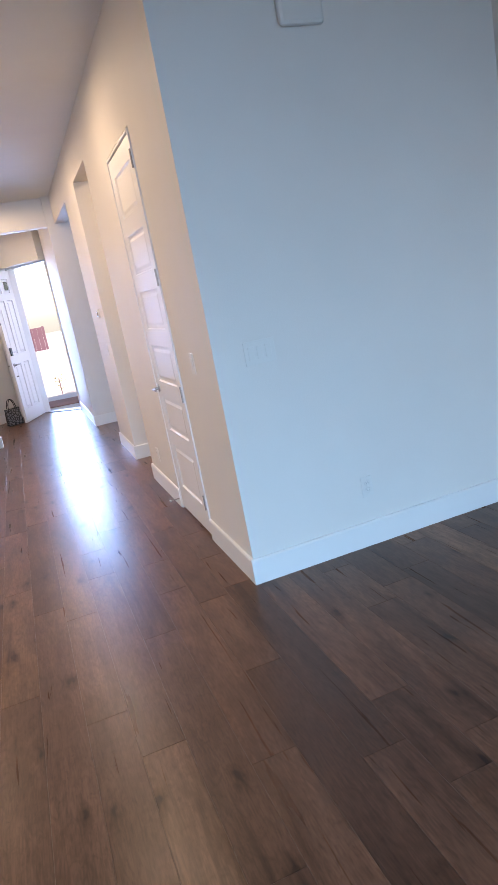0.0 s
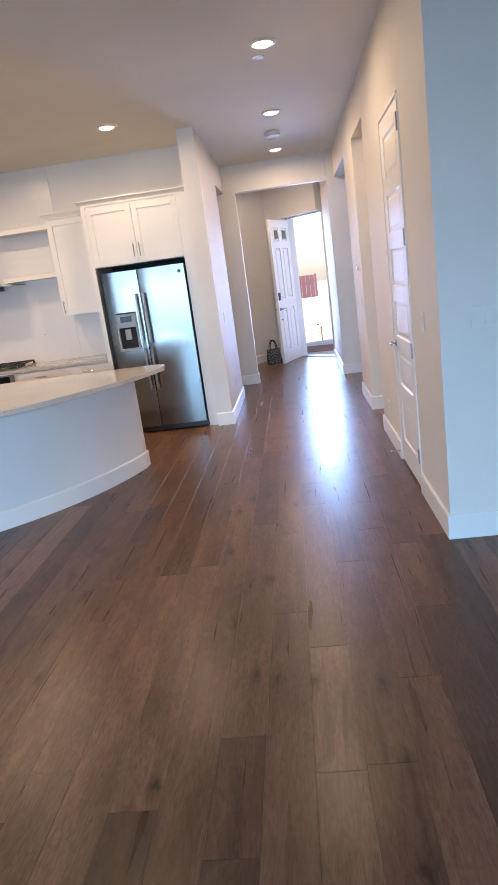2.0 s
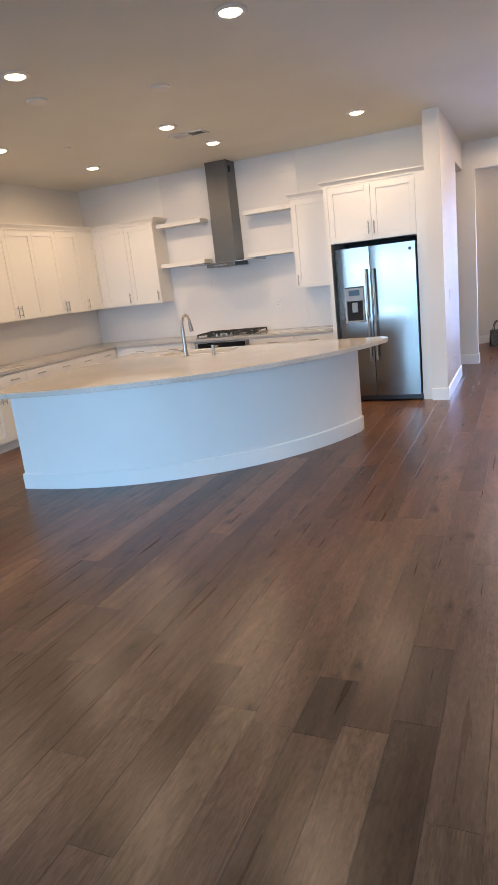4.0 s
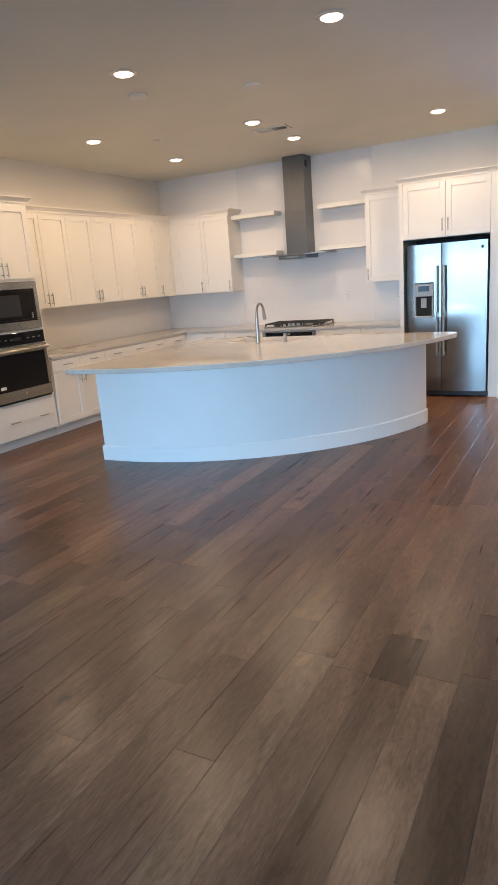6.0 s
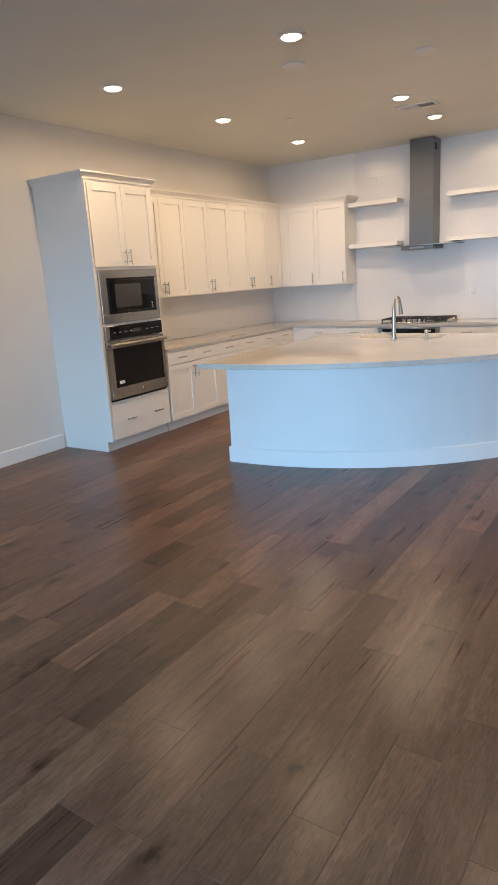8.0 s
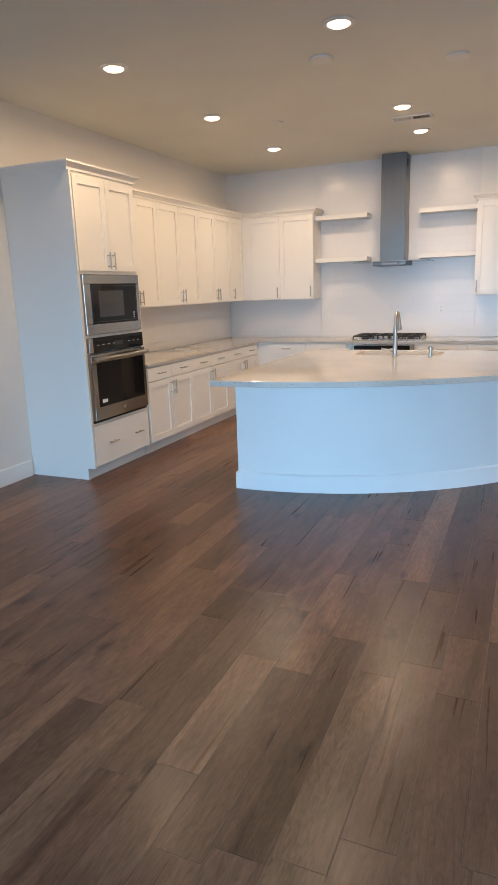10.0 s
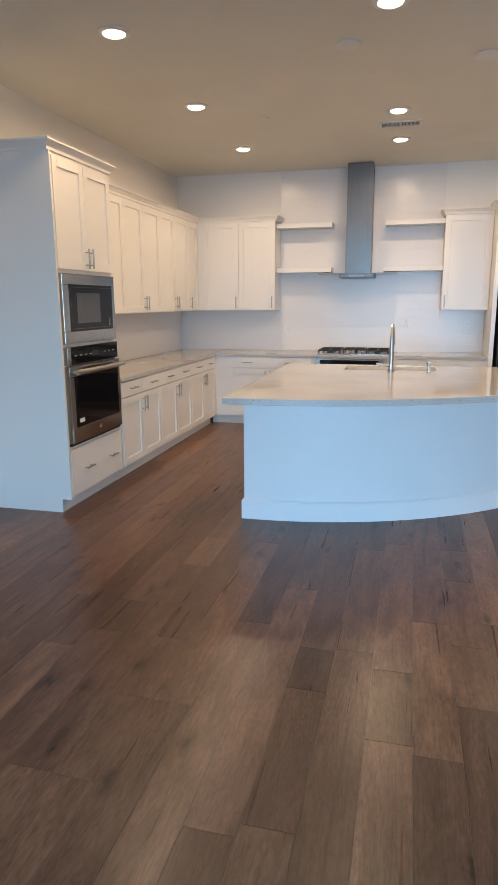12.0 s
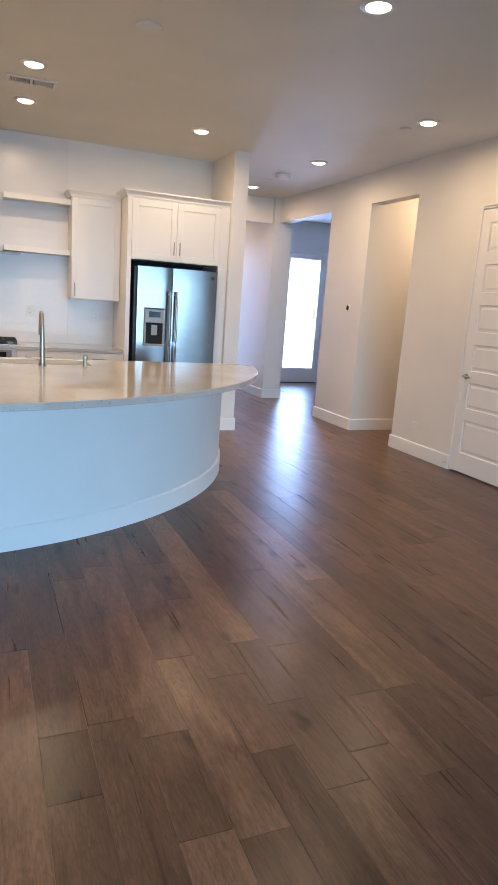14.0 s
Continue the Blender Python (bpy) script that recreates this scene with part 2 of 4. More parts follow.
def tube(bm, points, r, sides=10):
    points = [Vector(p) for p in points]
    rings = []
    for i, p in enumerate(points):
        d = (points[min(i + 1, len(points) - 1)] - points[max(i - 1, 0)]).normalized()
        q = d.to_track_quat("Z", "Y")
        rr = r[i] if isinstance(r, (list, tuple)) else r
        rings.append([bm.verts.new(p + q @ Vector((rr * math.cos(2 * math.pi * k / sides), rr * math.sin(2 * math.pi * k / sides), 0))) for k in range(sides)])
    for a, b in zip(rings, rings[1:]):
        for k in range(sides):
            bm.faces.new((a[k], a[(k + 1) % sides], b[(k + 1) % sides], b[k]))
    bm.faces.new(rings[0][::-1])
    bm.faces.new(rings[-1])
    return bm


def lathe(bm, profile, sides=32, at=(0, 0, 0)):
    rings = []
    for r, z in profile:
        rings.append([bm.verts.new((at[0] + r * math.cos(2 * math.pi * k / sides), at[1] + r * math.sin(2 * math.pi * k / sides), at[2] + z)) for k in range(sides)])
    for a, b in zip(rings, rings[1:]):
        for k in range(sides):
            bm.faces.new((a[k], a[(k + 1) % sides], b[(k + 1) % sides], b[k]))
    bm.faces.new(rings[0][::-1])
    bm.faces.new(rings[-1])
    return bm


def mesh(name, bm, mats, smooth=False):
    bmesh.ops.recalc_face_normals(bm, faces=bm.faces)
    me = bpy.data.meshes.new(name)
    bm.to_mesh(me)
    bm.free()
    for mt in (mats if isinstance(mats, (list, tuple)) else [mats]):
        me.materials.append(mt)
    if smooth:
        for p in me.polygons:
            p.use_smooth = True
        me.set_sharp_from_angle(angle=radians(40))
    return me


def part(name, bm, mat, parent=None, label="", m=None, smooth=False):
    ob = new(name, bm if isinstance(bm, bpy.types.Mesh) else mesh(name, bm, mat, smooth))
    if parent:
        ob.parent = parent
    if m is not None:
        ob.matrix_basis = m
    return tagged(ob, label)


def thing(name, m, label, category, group=""):
    ob = new(name)
    ob.empty_display_size = 0.1
    ob.matrix_basis = m
    return tagged(ob, label, category, group)


def structure(name, bm, mat, label="", m=None):
    return tagged(part(name, bm, mat, None, label, m), "", "", "", "structure")


# ---- setting: walls, floor slab, ceiling ----
H = 3.048
HEAD = 2.70
XW, XE = 1.37, 3.20
YN, YF, YB = 7.70, 3.42, -4.5
XL = -5.28
T = 0.15

structure("floor", one(-8, 6.0, -5.0, 9.66, -0.20, -0.0016), JOINT, "joint bed, paled for bevel glints, under dark brown plank floor")
structure("floor", prism(bmesh.new(), [(-8, 9.66), (6, 9.66), (6, 11.4), (2.0, 11.4), (1.27, 11.39), (0.66, 12.0), (0.3, 12.3), (-8, 12.3)], -0.20, -0.0016), JOINT, "joint bed, paled for bevel glints, under the entry floor")
structure("ceiling", one(-8, 6.0, -5.0, 13.0, H, H + 0.2), CEIL, "plain matt off-white ceiling")

structure("wall_west", one(XL - T, XL, YB, YN + T, 0, H), WALL, "plain painted off-white wall")
structure("wall_north", one(XL, -0.33, YN, YN + T, 0, H), WALL, "painted wall behind the kitchen cabinets")
bm = bmesh.new()
box(bm, -0.33, -0.16, 6.95, 8.53, 0, H)
box(bm, -0.33, -0.16, 8.53, 9.5, HEAD, H)
structure("wall_wing", bm, WALL, "off-white wall beside the fridge with a cased opening")
bm = bmesh.new()
box(bm, -2.5, 0.0, 9.5, 9.65, 0, H)
box(bm, 0.0, 1.27, 9.5, 9.65, 2.69, H)
box(bm, 1.27, 1.57, 9.42, 9.65, 0, H)
structure("wall_portal", bm, WALL, "off-white wall with a wide square opening to the entry")
structure("wall_side_room", one(-2.5 - T, -2.5, YN + T, 9.65, 0, H), WALL)
bm = bmesh.new()
box(bm, XW, XW + T, YF, 4.19, 0, H)
box(bm, XW, XW + T, 4.19, 4.97, 2.47, H)
box(bm, XW, XW + T, 4.97, 5.97, 0, H)
box(bm, XW, XW + T, 5.97, 6.87, HEAD, H)
box(bm, XW, XW + T, 6.87, 7.82, 0, H)
box(bm, XW, XW + T, 7.82, 9.42, HEAD, H)
structure("wall_hall", bm, WALL, "off-white hall wall with a door and two open passages")
structure("wall_facing", one(XW + T, XE, YF, YF + T, 0, H), WALL, "plain painted off-white wall")
structure("wall_east", one(XE, XE + T, YB, YF + T, 0, H), WALL)
bm = bmesh.new()
box(bm, XW + T, 4.6, 6.88, 7.03, 0, H)
box(bm, XW + T, 4.6, 5.80, 5.95, 0, H)
box(bm, 4.45, 4.6, 5.95, 6.88, 0, H)
structure("wall_passage", bm, WALL)
structure("wall_closet", one(XW + T, 2.4, 5.05, 5.2, 0, H), WALL)
bm = bmesh.new()
box(bm, XL, -4.9, YB - T, YB, 0, H)
box(bm, 3.0, XE, YB - T, YB, 0, H)
box(bm, -4.9, 3.0, YB - T, YB, 2.45, H)
structure("wall_south", bm, WALL, "wall with a wide glazed opening")
bm = bmesh.new()
for x in (-4.9, -3.6, -1.9, -1.05, 0.7, 1.6, 2.94):
    box(bm, x, x + 0.06, YB - 0.10, YB - 0.04, 0.0, 2.45)
box(bm, -4.84, 2.94, YB - 0.099, YB - 0.041, 2.39, 2.4495)
box(bm, -4.84, 2.94, YB - 0.099, YB - 0.041, 0.0005, 0.06)
structure("window_1", bm, TRIM, "wide white framed glazed door wall")

# study beyond the far passage
bm = bmesh.new()
box(bm, 1.425, 2.40, 11.4, 11.55, 0, H)
box(bm, 3.34, 6.0, 11.4, 11.55, 0, H)
box(bm, 2.40, 3.34, 11.4, 11.55, 2.52, H)
box(bm, 5.85, 6.0, 7.03, 11.4, 0, H)
structure("wall_study", bm, WALL, "off-white wall with a tall glazed door")
bm = bmesh.new()
prism(bm, [(1.27, 9.65), (1.42, 9.65), (1.42, 11.40), (1.275, 11.385)], 0, H)
structure("wall_entry_side", bm, WALL)


def diag(p, q, z0, z1, thick=0.15):
    p, q = Vector(p), Vector(q)
    n = Vector((q.y - p.y, p.x - q.x)).normalized() * thick
    return [tuple(p), tuple(q), tuple(q + n), tuple(p + n)], z0, z1


DB = (0.40, 12.26)      # door wall of the entry, at 45 degrees
JR, JL = (1.275, 11.385), (0.665, 11.995)  # the jambs of the front door
bm = bmesh.new()
for p, q, z0, z1 in ((JL, DB, 0, H), (JR, JL, 2.46, H)):
    prism(bm, *diag(q, p, z0, z1))
structure("wall_entry_door", bm, WALL, "off-white wall with the front door opening")
bm = bmesh.new()
prism(bm, *diag((-1.0, 10.86), DB, 0, H, -0.15))
structure("wall_entry_left", bm, WALL)
structure("wall_entry_end", one(-1.15, -1.0, 9.65, 10.9, 0, H), WALL)

# baseboards
BB, BT = 0.14, 0.016


def baseboard(p, q, side):
    p, q = Vector(p), Vector(q)
    d = (q - p).normalized()
    n = Vector((-d.y, d.x)) * side
    prof = [(0, 0), (BT, 0), (BT, BB - 0.008), (BT - 0.006, BB), (0, BB)]
    bm = bmesh.new()
    ends = []
    for c in (p, q):
        ends.append([bm.verts.new((c.x + n.x * a, c.y + n.y * a, z)) for a, z in prof])
    for k in range(5):
        bm.faces.new((ends[0][k], ends[0][(k + 1) % 5], ends[1][(k + 1) % 5], ends[1][k]))
    bm.faces.new(ends[0])
    bm.faces.new(ends[1][::-1])
    return structure("baseboard", bm, TRIM)


for p, q, s in (
        ((XW - BT, YF), (XE, YF), -1), ((XW, YF), (XW, 4.185), 1), ((XW, 4.975), (XW, 5.97 + BT), 1),
        ((XW, 5.97), (XW + T, 5.97), 1), ((XW, 6.87 - BT), (XW, 7.82 + BT), 1), ((XW, 6.87), (XW + T, 6.87), -1), ((XW + T, 6.88), (4.4, 6.88), -1),
        ((XW, 7.82), (XW + T, 7.82), 1), ((1.27 - BT, 9.42), (1.57, 9.42), -1), ((1.27, 9.42), (1.27, 11.35), 1),
        ((-0.16, 6.95 - BT), (-0.16, 8.53 + BT), -1), ((-0.33, 6.95), (-0.16, 6.95), -1), ((-0.33, 8.53), (-0.16, 8.53), 1),
        ((-2.4, 9.5), (0.0 + BT, 9.5), -1), ((0.0, 9.5), (0.0, 9.65), -1),
        ((XL, YB), (XL, 3.44), -1), ((XE, YB), (XE, YF), 1), ((-0.6, 11.26), (0.385, 12.245), -1),
        ((1.57, 9.42), (1.57, 9.65), -1)):
    baseboard(p, q, s)

# ---- outside ----
structure("ground", one(-60, 60, 12.9, 90, -0.5, -0.14), GRAVEL, "pale sunlit ground")
# Unseen rear ground, coloured dark so little sunlight bounces onto the ceiling.
structure("ground", one(-60, 60, -60, -4.65, -0.5, -0.05), paint("low_bounce_ground", (0.16, 0.15, 0.14), 0.85, 40, 0.4, 0.15))
# Roof out of view, added to keep the sun off the doorstep.
structure("unseen_porch_roof", prism(bmesh.new(), [(1.55, 11.6), (6, 11.6), (6, 13.5), (-3, 13.5), (-3, 12.9), (0.5, 12.65)], 2.72, 2.9), STUCCO)
# Added slab, never in view: holds back high sky light at the rear opening.
structure("unseen_sky_cutoff", one(-8, 6, -9.0, YB - T, 2.62, 2.8), STUCCO)
structure("pavement", prism(bmesh.new(), [(1.28, 11.40), (2.0, 11.56), (6.0, 11.56), (6.0, 14.5), (-1.0, 14.5), (-1.0, 12.5), (0.3, 12.4), (0.68, 12.02)], -0.3, -0.03), CONCRETE, "pale concrete porch")

# ---- lamps ----


def downlight(x, y):
    t = thing("recessed_ceiling_light", pose(x, y, H), "round recessed ceiling light with a white trim, switched on", "ceiling light", "ceiling lights")
    part("trim_ring", lathe(bmesh.new(), [(0.066, -0.001), (0.098, -0.001), (0.1, -0.006), (0.09, -0.011), (0.07, -0.012), (0.064, -0.006)]), PLASTIC, t, smooth=True)
    part("diffuser", lathe(bmesh.new(), [(0.068, -0.003), (0.064, -0.012), (0.05, -0.020), (0.03, -0.024), (0.01, -0.025)]), LAMP_GLOW, t, "glowing warm diffuser", smooth=True)
    data = bpy.data.lights.new("lamp", "AREA")
    data.shape, data.size, data.energy, data.color, data.spread = "DISK", 0.13, LAMP, (1.0, 0.77, 0.47), radians(176)
    ob = new("lamp", data)
    ob.matrix_basis = pose(x, y, H - 0.028)


for x, y in ((-4.075, 3.38), (-4.075, 4.89), (-4.075, 6.42), (-2.48, 3.38), (-2.48, 5.42), (-2.48, 6.43), (-0.885, 3.38), (-0.885, 6.43),
             (0.63, 4.93), (0.63, 6.87), (0.63, 8.80), (0.35, 10.75), (2.25, 6.42)):
    downlight(x, y)

# ---- kitchen cabinets ----
GAP = 0.0015


def shaker(w, h, rail=0.062, t=0.02):
    bm = bmesh.new()
    box(bm, 0, rail, -t, 0, 0, h, 0.0015)
    box(bm, w - rail, w, -t, 0, 0, h, 0.0015)
    box(bm, rail, w - rail, -t, 0, 0, rail, 0.0015)
    box(bm, rail, w - rail, -t, 0, h - rail, h, 0.0015)
    box(bm, rail - 0.003, w - rail + 0.003, -t + 0.010, -0.001, rail - 0.003, h - rail + 0.003)
    return bm


def slab(w, h, t=0.02):
    return one(0, w, -t, 0, 0, h, 0.002)


def pull(length, upright):
    bm = bmesh.new()
    a = length / 2
    ax = Vector((0, 0, 1)) if upright else Vector((1, 0, 0))
    off = Vector((0, -0.032, 0))
    rod(bm, off - ax * a, off + ax * a, 0.006)
    for s in (-1, 1):
        rod(bm, ax * a * 0.62 * s, off + ax * a * 0.62 * s, 0.0045, 8)
    return bm


def door_on(t, x, z, w, h, handle, hz, name="door", low=False):
    d = part(name, shaker(w - 2 * GAP, h - 2 * GAP), CABINET, t, "", pose(x + GAP, -0.001, z + GAP))
    hx = {"l": 0.03, "r": w - 0.033}[handle]
    part("handle", pull(0.14, True), NICKEL, d, "brushed nickel bar handle", pose(hx, -0.02, hz), smooth=True)
    return d


def drawer_on(t, x, z, w, h, pulls=(0.5,), length=0.13):
    d = part("drawer_front", slab(w - 2 * GAP, h - 2 * GAP), CABINET, t, "", pose(x + GAP, -0.001, z + GAP))
    for p in pulls:
        part("handle", pull(length, False), NICKEL, d, "brushed nickel bar handle", pose(w * p, -0.02, h / 2), smooth=True)
    return d


def crown(w, depth, z, left=True, right=True):
    """A moulding along the front, with returns, its foot at z."""
    bm = bmesh.new()
    prof = [(0.0, 0.0), (0.012, 0.0), (0.016, 0.018), (0.042, 0.050), (0.048, 0.052), (0.048, 0.066), (0.0, 0.066)]
    path = []
    if left:
        path.append(((0, depth), (-1, 0)))
    path.append(((0, 0), (-1 if left else 0, -1)))
    path.append(((w, 0), (1 if right else 0, -1)))
    if right:
        path.append(((w, depth), (1, 0)))
    rings = []
    for (x, y), (nx, ny) in path:
        rings.append([bm.verts.new((x + nx * a, y + ny * a, z + b)) for a, b in prof])
    for a, b in zip(rings, rings[1:]):
        for k in range(len(prof)):
            n = (k + 1) % len(prof)
            bm.faces.new((a[k], a[n], b[n], b[k]))
    bm.faces.new(rings[0])
    bm.faces.new(rings[-1][::-1])
    box(bm, 0.001, w - 0.001, 0.001, depth, z + 0.05, z + 0.064)
    return bm


CT = 0.875   # top of the worktops
BF = 7.09    # front of the base cabinets along the north wall
WF = -4.63   # front of the base cabinets along the west wall
DN = YN - BF - 0.002
DW = WF - XL - 0.002


def base_unit(m, w, depth, doors, drawers, label, first="r"):
    t = thing("base_cabinet", m, label, "kitchen cabinet", "base cabinets")
    bm = bmesh.new()
    box(bm, 0.0005, w - 0.0005, 0, depth, 0.10, CT - 0.032)
    part("body", bm, CABINET, t)
    part("toe_kick", one(0.0005, w - 0.0005, 0.055, depth, 0.0, 0.0995), CABINET, t)
    n = len(drawers)
    for i in range(n):
        drawer_on(t, w * i / n, 0.705, w / n, 0.13)
    for i in range(doors):
        side = "r" if doors == 1 and first == "r" else "l" if doors == 1 else "r" if i % 2 == 0 else "l"
        door_on(t, w * i / doors, 0.112, w / doors, 0.588, side, 0.49)
    return t


def west(x, y):
    return pose(x, y, 0, 0, 0, 90)


for y0, y1 in ((4.37, 5.25), (5.25, 6.15), (6.15, 7.04)):
    base_unit(west(WF, y0), y1 - y0, DW, 2, (1, 1), "white shaker base cabinet with two drawers over two doors")
base_unit(pose(-4.46, BF, 0), 0.51, DN, 1, (1,), "white shaker base cabinet with one drawer over one door")
base_unit(pose(-3.95, BF, 0), 0.53, DN, 1, (1,), "white shaker base cabinet with one drawer beside the range", "l")
base_unit(pose(-2.54, BF, 0), 0.56, DN, 1, (1,), "white shaker base cabinet with one drawer beside the range")
base_unit(pose(-1.98, BF, 0), 0.53, DN, 1, (1,), "white shaker base cabinet with one drawer beside the fridge", "l")
corner = thing("corner_cabinet", pose(0, 0, 0), "white blind corner base cabinet with plain filler", "kitchen cabinet", "base cabinets")
bm = bmesh.new()
box(bm, XL + 0.002, WF, 7.041, YN - 0.002, 0.10, CT - 0.032)
box(bm, WF, -4.461, BF, YN - 0.002, 0.10, CT - 0.032)
part("body", bm, CABINET, corner)
part("toe_kick", one(WF - 0.055, -4.461, BF + 0.055, BF + 0.07, 0, 0.0995), CABINET, corner)

# worktop along both walls, one L
bm = bmesh.new()
prism(bm, [(XL + 0.002, 4.372), (WF + 0.03, 4.372), (WF + 0.03, BF - 0.03), (-1.452, BF - 0.03), (-1.452, YN - 0.002), (XL + 0.002, YN - 0.002)], CT - 0.031, CT)
tagged(part("worktop", bm, QUARTZ_GREY, None, "grey beige quartz worktop running round the corner"), category="worktop")


def upper_unit(m, w, depth, z0, z1, doors, label, sides):
    t = thing("wall_cabinet", m, label, "kitchen cabinet", "wall cabinets")
    part("body", one(0.0005, w - 0.0005, 0, depth, z0, z1), CABINET, t)
    for i in range(doors):
        door_on(t, w * i / doors, z0 + 0.003, w / doors, z1 - z0 - 0.012, sides[i], 0.095)
    return t


UZ0, UZ1 = 1.385, 2.435
UX, UY = -4.93, 7.37
LAB = "tall white shaker wall cabinet with crown moulding"
for y0, y1, sides in ((4.362, 5.21, "rl"), (5.21, 6.10, "rl"), (6.10, 6.98, "rl")):
    t = upper_unit(west(UX, y0), y1 - y0, UX - XL - 0.002, UZ0, UZ1, 2, LAB, sides)
t = upper_unit(west(UX, 6.98), 0.385, UX - XL - 0.002, UZ0, UZ1, 1, LAB + " in the corner", "l")
t = upper_unit(pose(-4.84, UY, 0), 0.91, YN - UY - 0.002, UZ0, UZ1, 2, LAB + " beside the floating shelves", "rr")
t = upper_unit(pose(-1.97, UY, 0), 0.515, YN - UY - 0.002, UZ0, UZ1, 1, "single door white wall cabinet beside the fridge", "l")
part("crown", crown(0.515, YN - UY - 0.01, UZ1, True, False), CABINET, t)
corner_top = thing("corner_wall_cabinet", pose(0, 0, 0), "white corner wall cabinet filler with crown moulding", "kitchen cabinet")
part("body", one(XL + 0.002, -4.842, 7.368, YN - 0.002, UZ0, UZ1), CABINET, corner_top)
bm = bmesh.new()
prof = [(0.0, 0.0), (0.012, 0.0), (0.016, 0.018), (0.042, 0.050), (0.048, 0.052), (0.048, 0.066), (0.0, 0.066)]
rings = []
for (x, y), (nx, ny) in (((UX, 4.362), (1, 0)), ((UX, UY), (1, -1)), ((-3.93, UY), (1, -1)), ((-3.93, YN - 0.003), (1, 0))):
    rings.append([bm.verts.new((x + nx * a, y + ny * a, UZ1 + b)) for a, b in prof])
for a, b in zip(rings, rings[1:]):
    for k in range(7):
        bm.faces.new((a[k], a[(k + 1) % 7], b[(k + 1) % 7], b[k]))
bm.faces.new(rings[0])
bm.faces.new(rings[-1][::-1])
prism(bm, [(XL + 0.003, 4.362), (UX - 0.001, 4.362), (UX - 0.001, UY + 0.001), (-3.932, UY + 0.001), (-3.932, YN - 0.003), (XL + 0.003, YN - 0.003)], UZ1 + 0.05, UZ1 + 0.064)
part("crown", bm, CABINET, corner_top)

# tall oven cabinet
TY0, TY1 = 3.47, 4.36
tall = thing("oven_cabinet", west(WF, TY0), "tall white oven cabinet with two upper doors and a deep drawer", "kitchen cabinet")
w = TY1 - TY0
bm = bmesh.new()
box(bm, 0.02, w - 0.02, 0.02, DW, 0.10, 2.46)
part("body", bm, CABINET, tall)
part("side_panel", box(one(0, 0.0195, -0.02, DW, 0.10, 2.46), 0, 0.0195, 0.055, DW, 0.0, 0.10), CABINET, tall, "tall plain end panel")
part("side_panel", one(w - 0.0195, w, 0, DW, 0.10, 2.46), CABINET, tall)
part("stile", one(0.02, 0.052, -0.002, 0.0195, 0.10, 2.46), CABINET, tall)
part("stile", one(w - 0.045, w - 0.02, -0.002, 0.0195, 0.10, 2.46), CABINET, tall)
for z0, z1 in ((1.186, 1.206), (1.691, 1.715), (2.436, 2.46), (0.458, 0.479)):
    part("rail", one(0.0525, w - 0.0455, -0.001, 0.0195, z0, z1), CABINET, tall)
part("toe_kick", one(0.02, w, 0.06, DW, 0, 0.0995), CABINET, tall)
dw = (w - 0.06) / 2
door_on(tall, 0.03, 1.715, dw, 0.72, "r", 0.085)
door_on(tall, 0.03 + dw, 1.715, dw, 0.72, "l", 0.085)
drawer_on(tall, 0.03, 0.112, w - 0.06, 0.345, (0.28, 0.76), 0.12)
part("crown", crown(w, DW, 2.46), CABINET, tall)

# microwave
mw = thing("built_in_microwave", west(WF, TY0), "built-in stainless steel microwave with a black glass door", "microwave")
x0, x1, z0, z1 = 0.052, w - 0.045, 1.207, 1.69
bm = bmesh.new()
box(bm, x0, x1, -0.025, 0.0, z1 - 0.075, z1, 0.003)
box(bm, x0, x1, -0.025, 0.0, z0, z0 + 0.085, 0.003)
box(bm, x0, x0 + 0.085, -0.025, 0.0, z0 + 0.085, z1 - 0.075, 0.003)
box(bm, x1 - 0.05, x1, -0.025, 0.0, z0 + 0.085, z1 - 0.075, 0.003)
part("trim_frame", bm, STEEL, mw, "brushed steel surround")
part("door_glass", one(x0 + 0.085, x1 - 0.05, -0.028, 0.0, z0 + 0.085, z1 - 0.075, 0.002), BLACKGLASS, mw, "black glass door")
part("window", one(x0 + 0.18, x1 - 0.26, -0.0295, -0.027, z0 + 0.14, z1 - 0.13), GREYGLASS, mw, "grey window")
bm = bmesh.new()
xa, xb, za, zb_ = x0 + 0.10, x1 - 0.065, z0 + 0.10, z1 - 0.09
for q in ((xa, xb, za, za + 0.004), (xa, xb, zb_ - 0.004, zb_), (xa, xa + 0.004, za + 0.004, zb_ - 0.004), (xb - 0.004, xb, za + 0.004, zb_ - 0.004)):
    box(bm, q[0], q[1], -0.0294, -0.0275, q[2], q[3])
part("glass_border", bm, GREYGLASS, mw, "thin grey border line")
for k in range(3):
    part("button", one(x1 - 0.12, x1 - 0.10, -0.0296, -0.0275, z0 + 0.115 + k * 0.02, z0 + 0.125 + k * 0.02), SILVER, mw)

# oven
ov = thing("built_in_oven", west(WF, TY0), "built-in stainless wall oven with black glass and a bar handle", "oven")
z0, z1 = 0.48, 1.185
part("control_end", one(x0, x0 + 0.05, -0.032, 0.0, z1 - 0.125, z1, 0.002), STEEL, ov, "brushed steel end of the control panel")
part("control_panel", one(x0 + 0.0505, x1, -0.03, 0.0, z1 - 0.125, z1, 0.003), BLACKGLASS, ov, "black glass control panel")
part("clock_display", one(x0 + 0.36, x0 + 0.47, -0.0315, -0.029, z1 - 0.08, z1 - 0.045), GREYGLASS, ov)
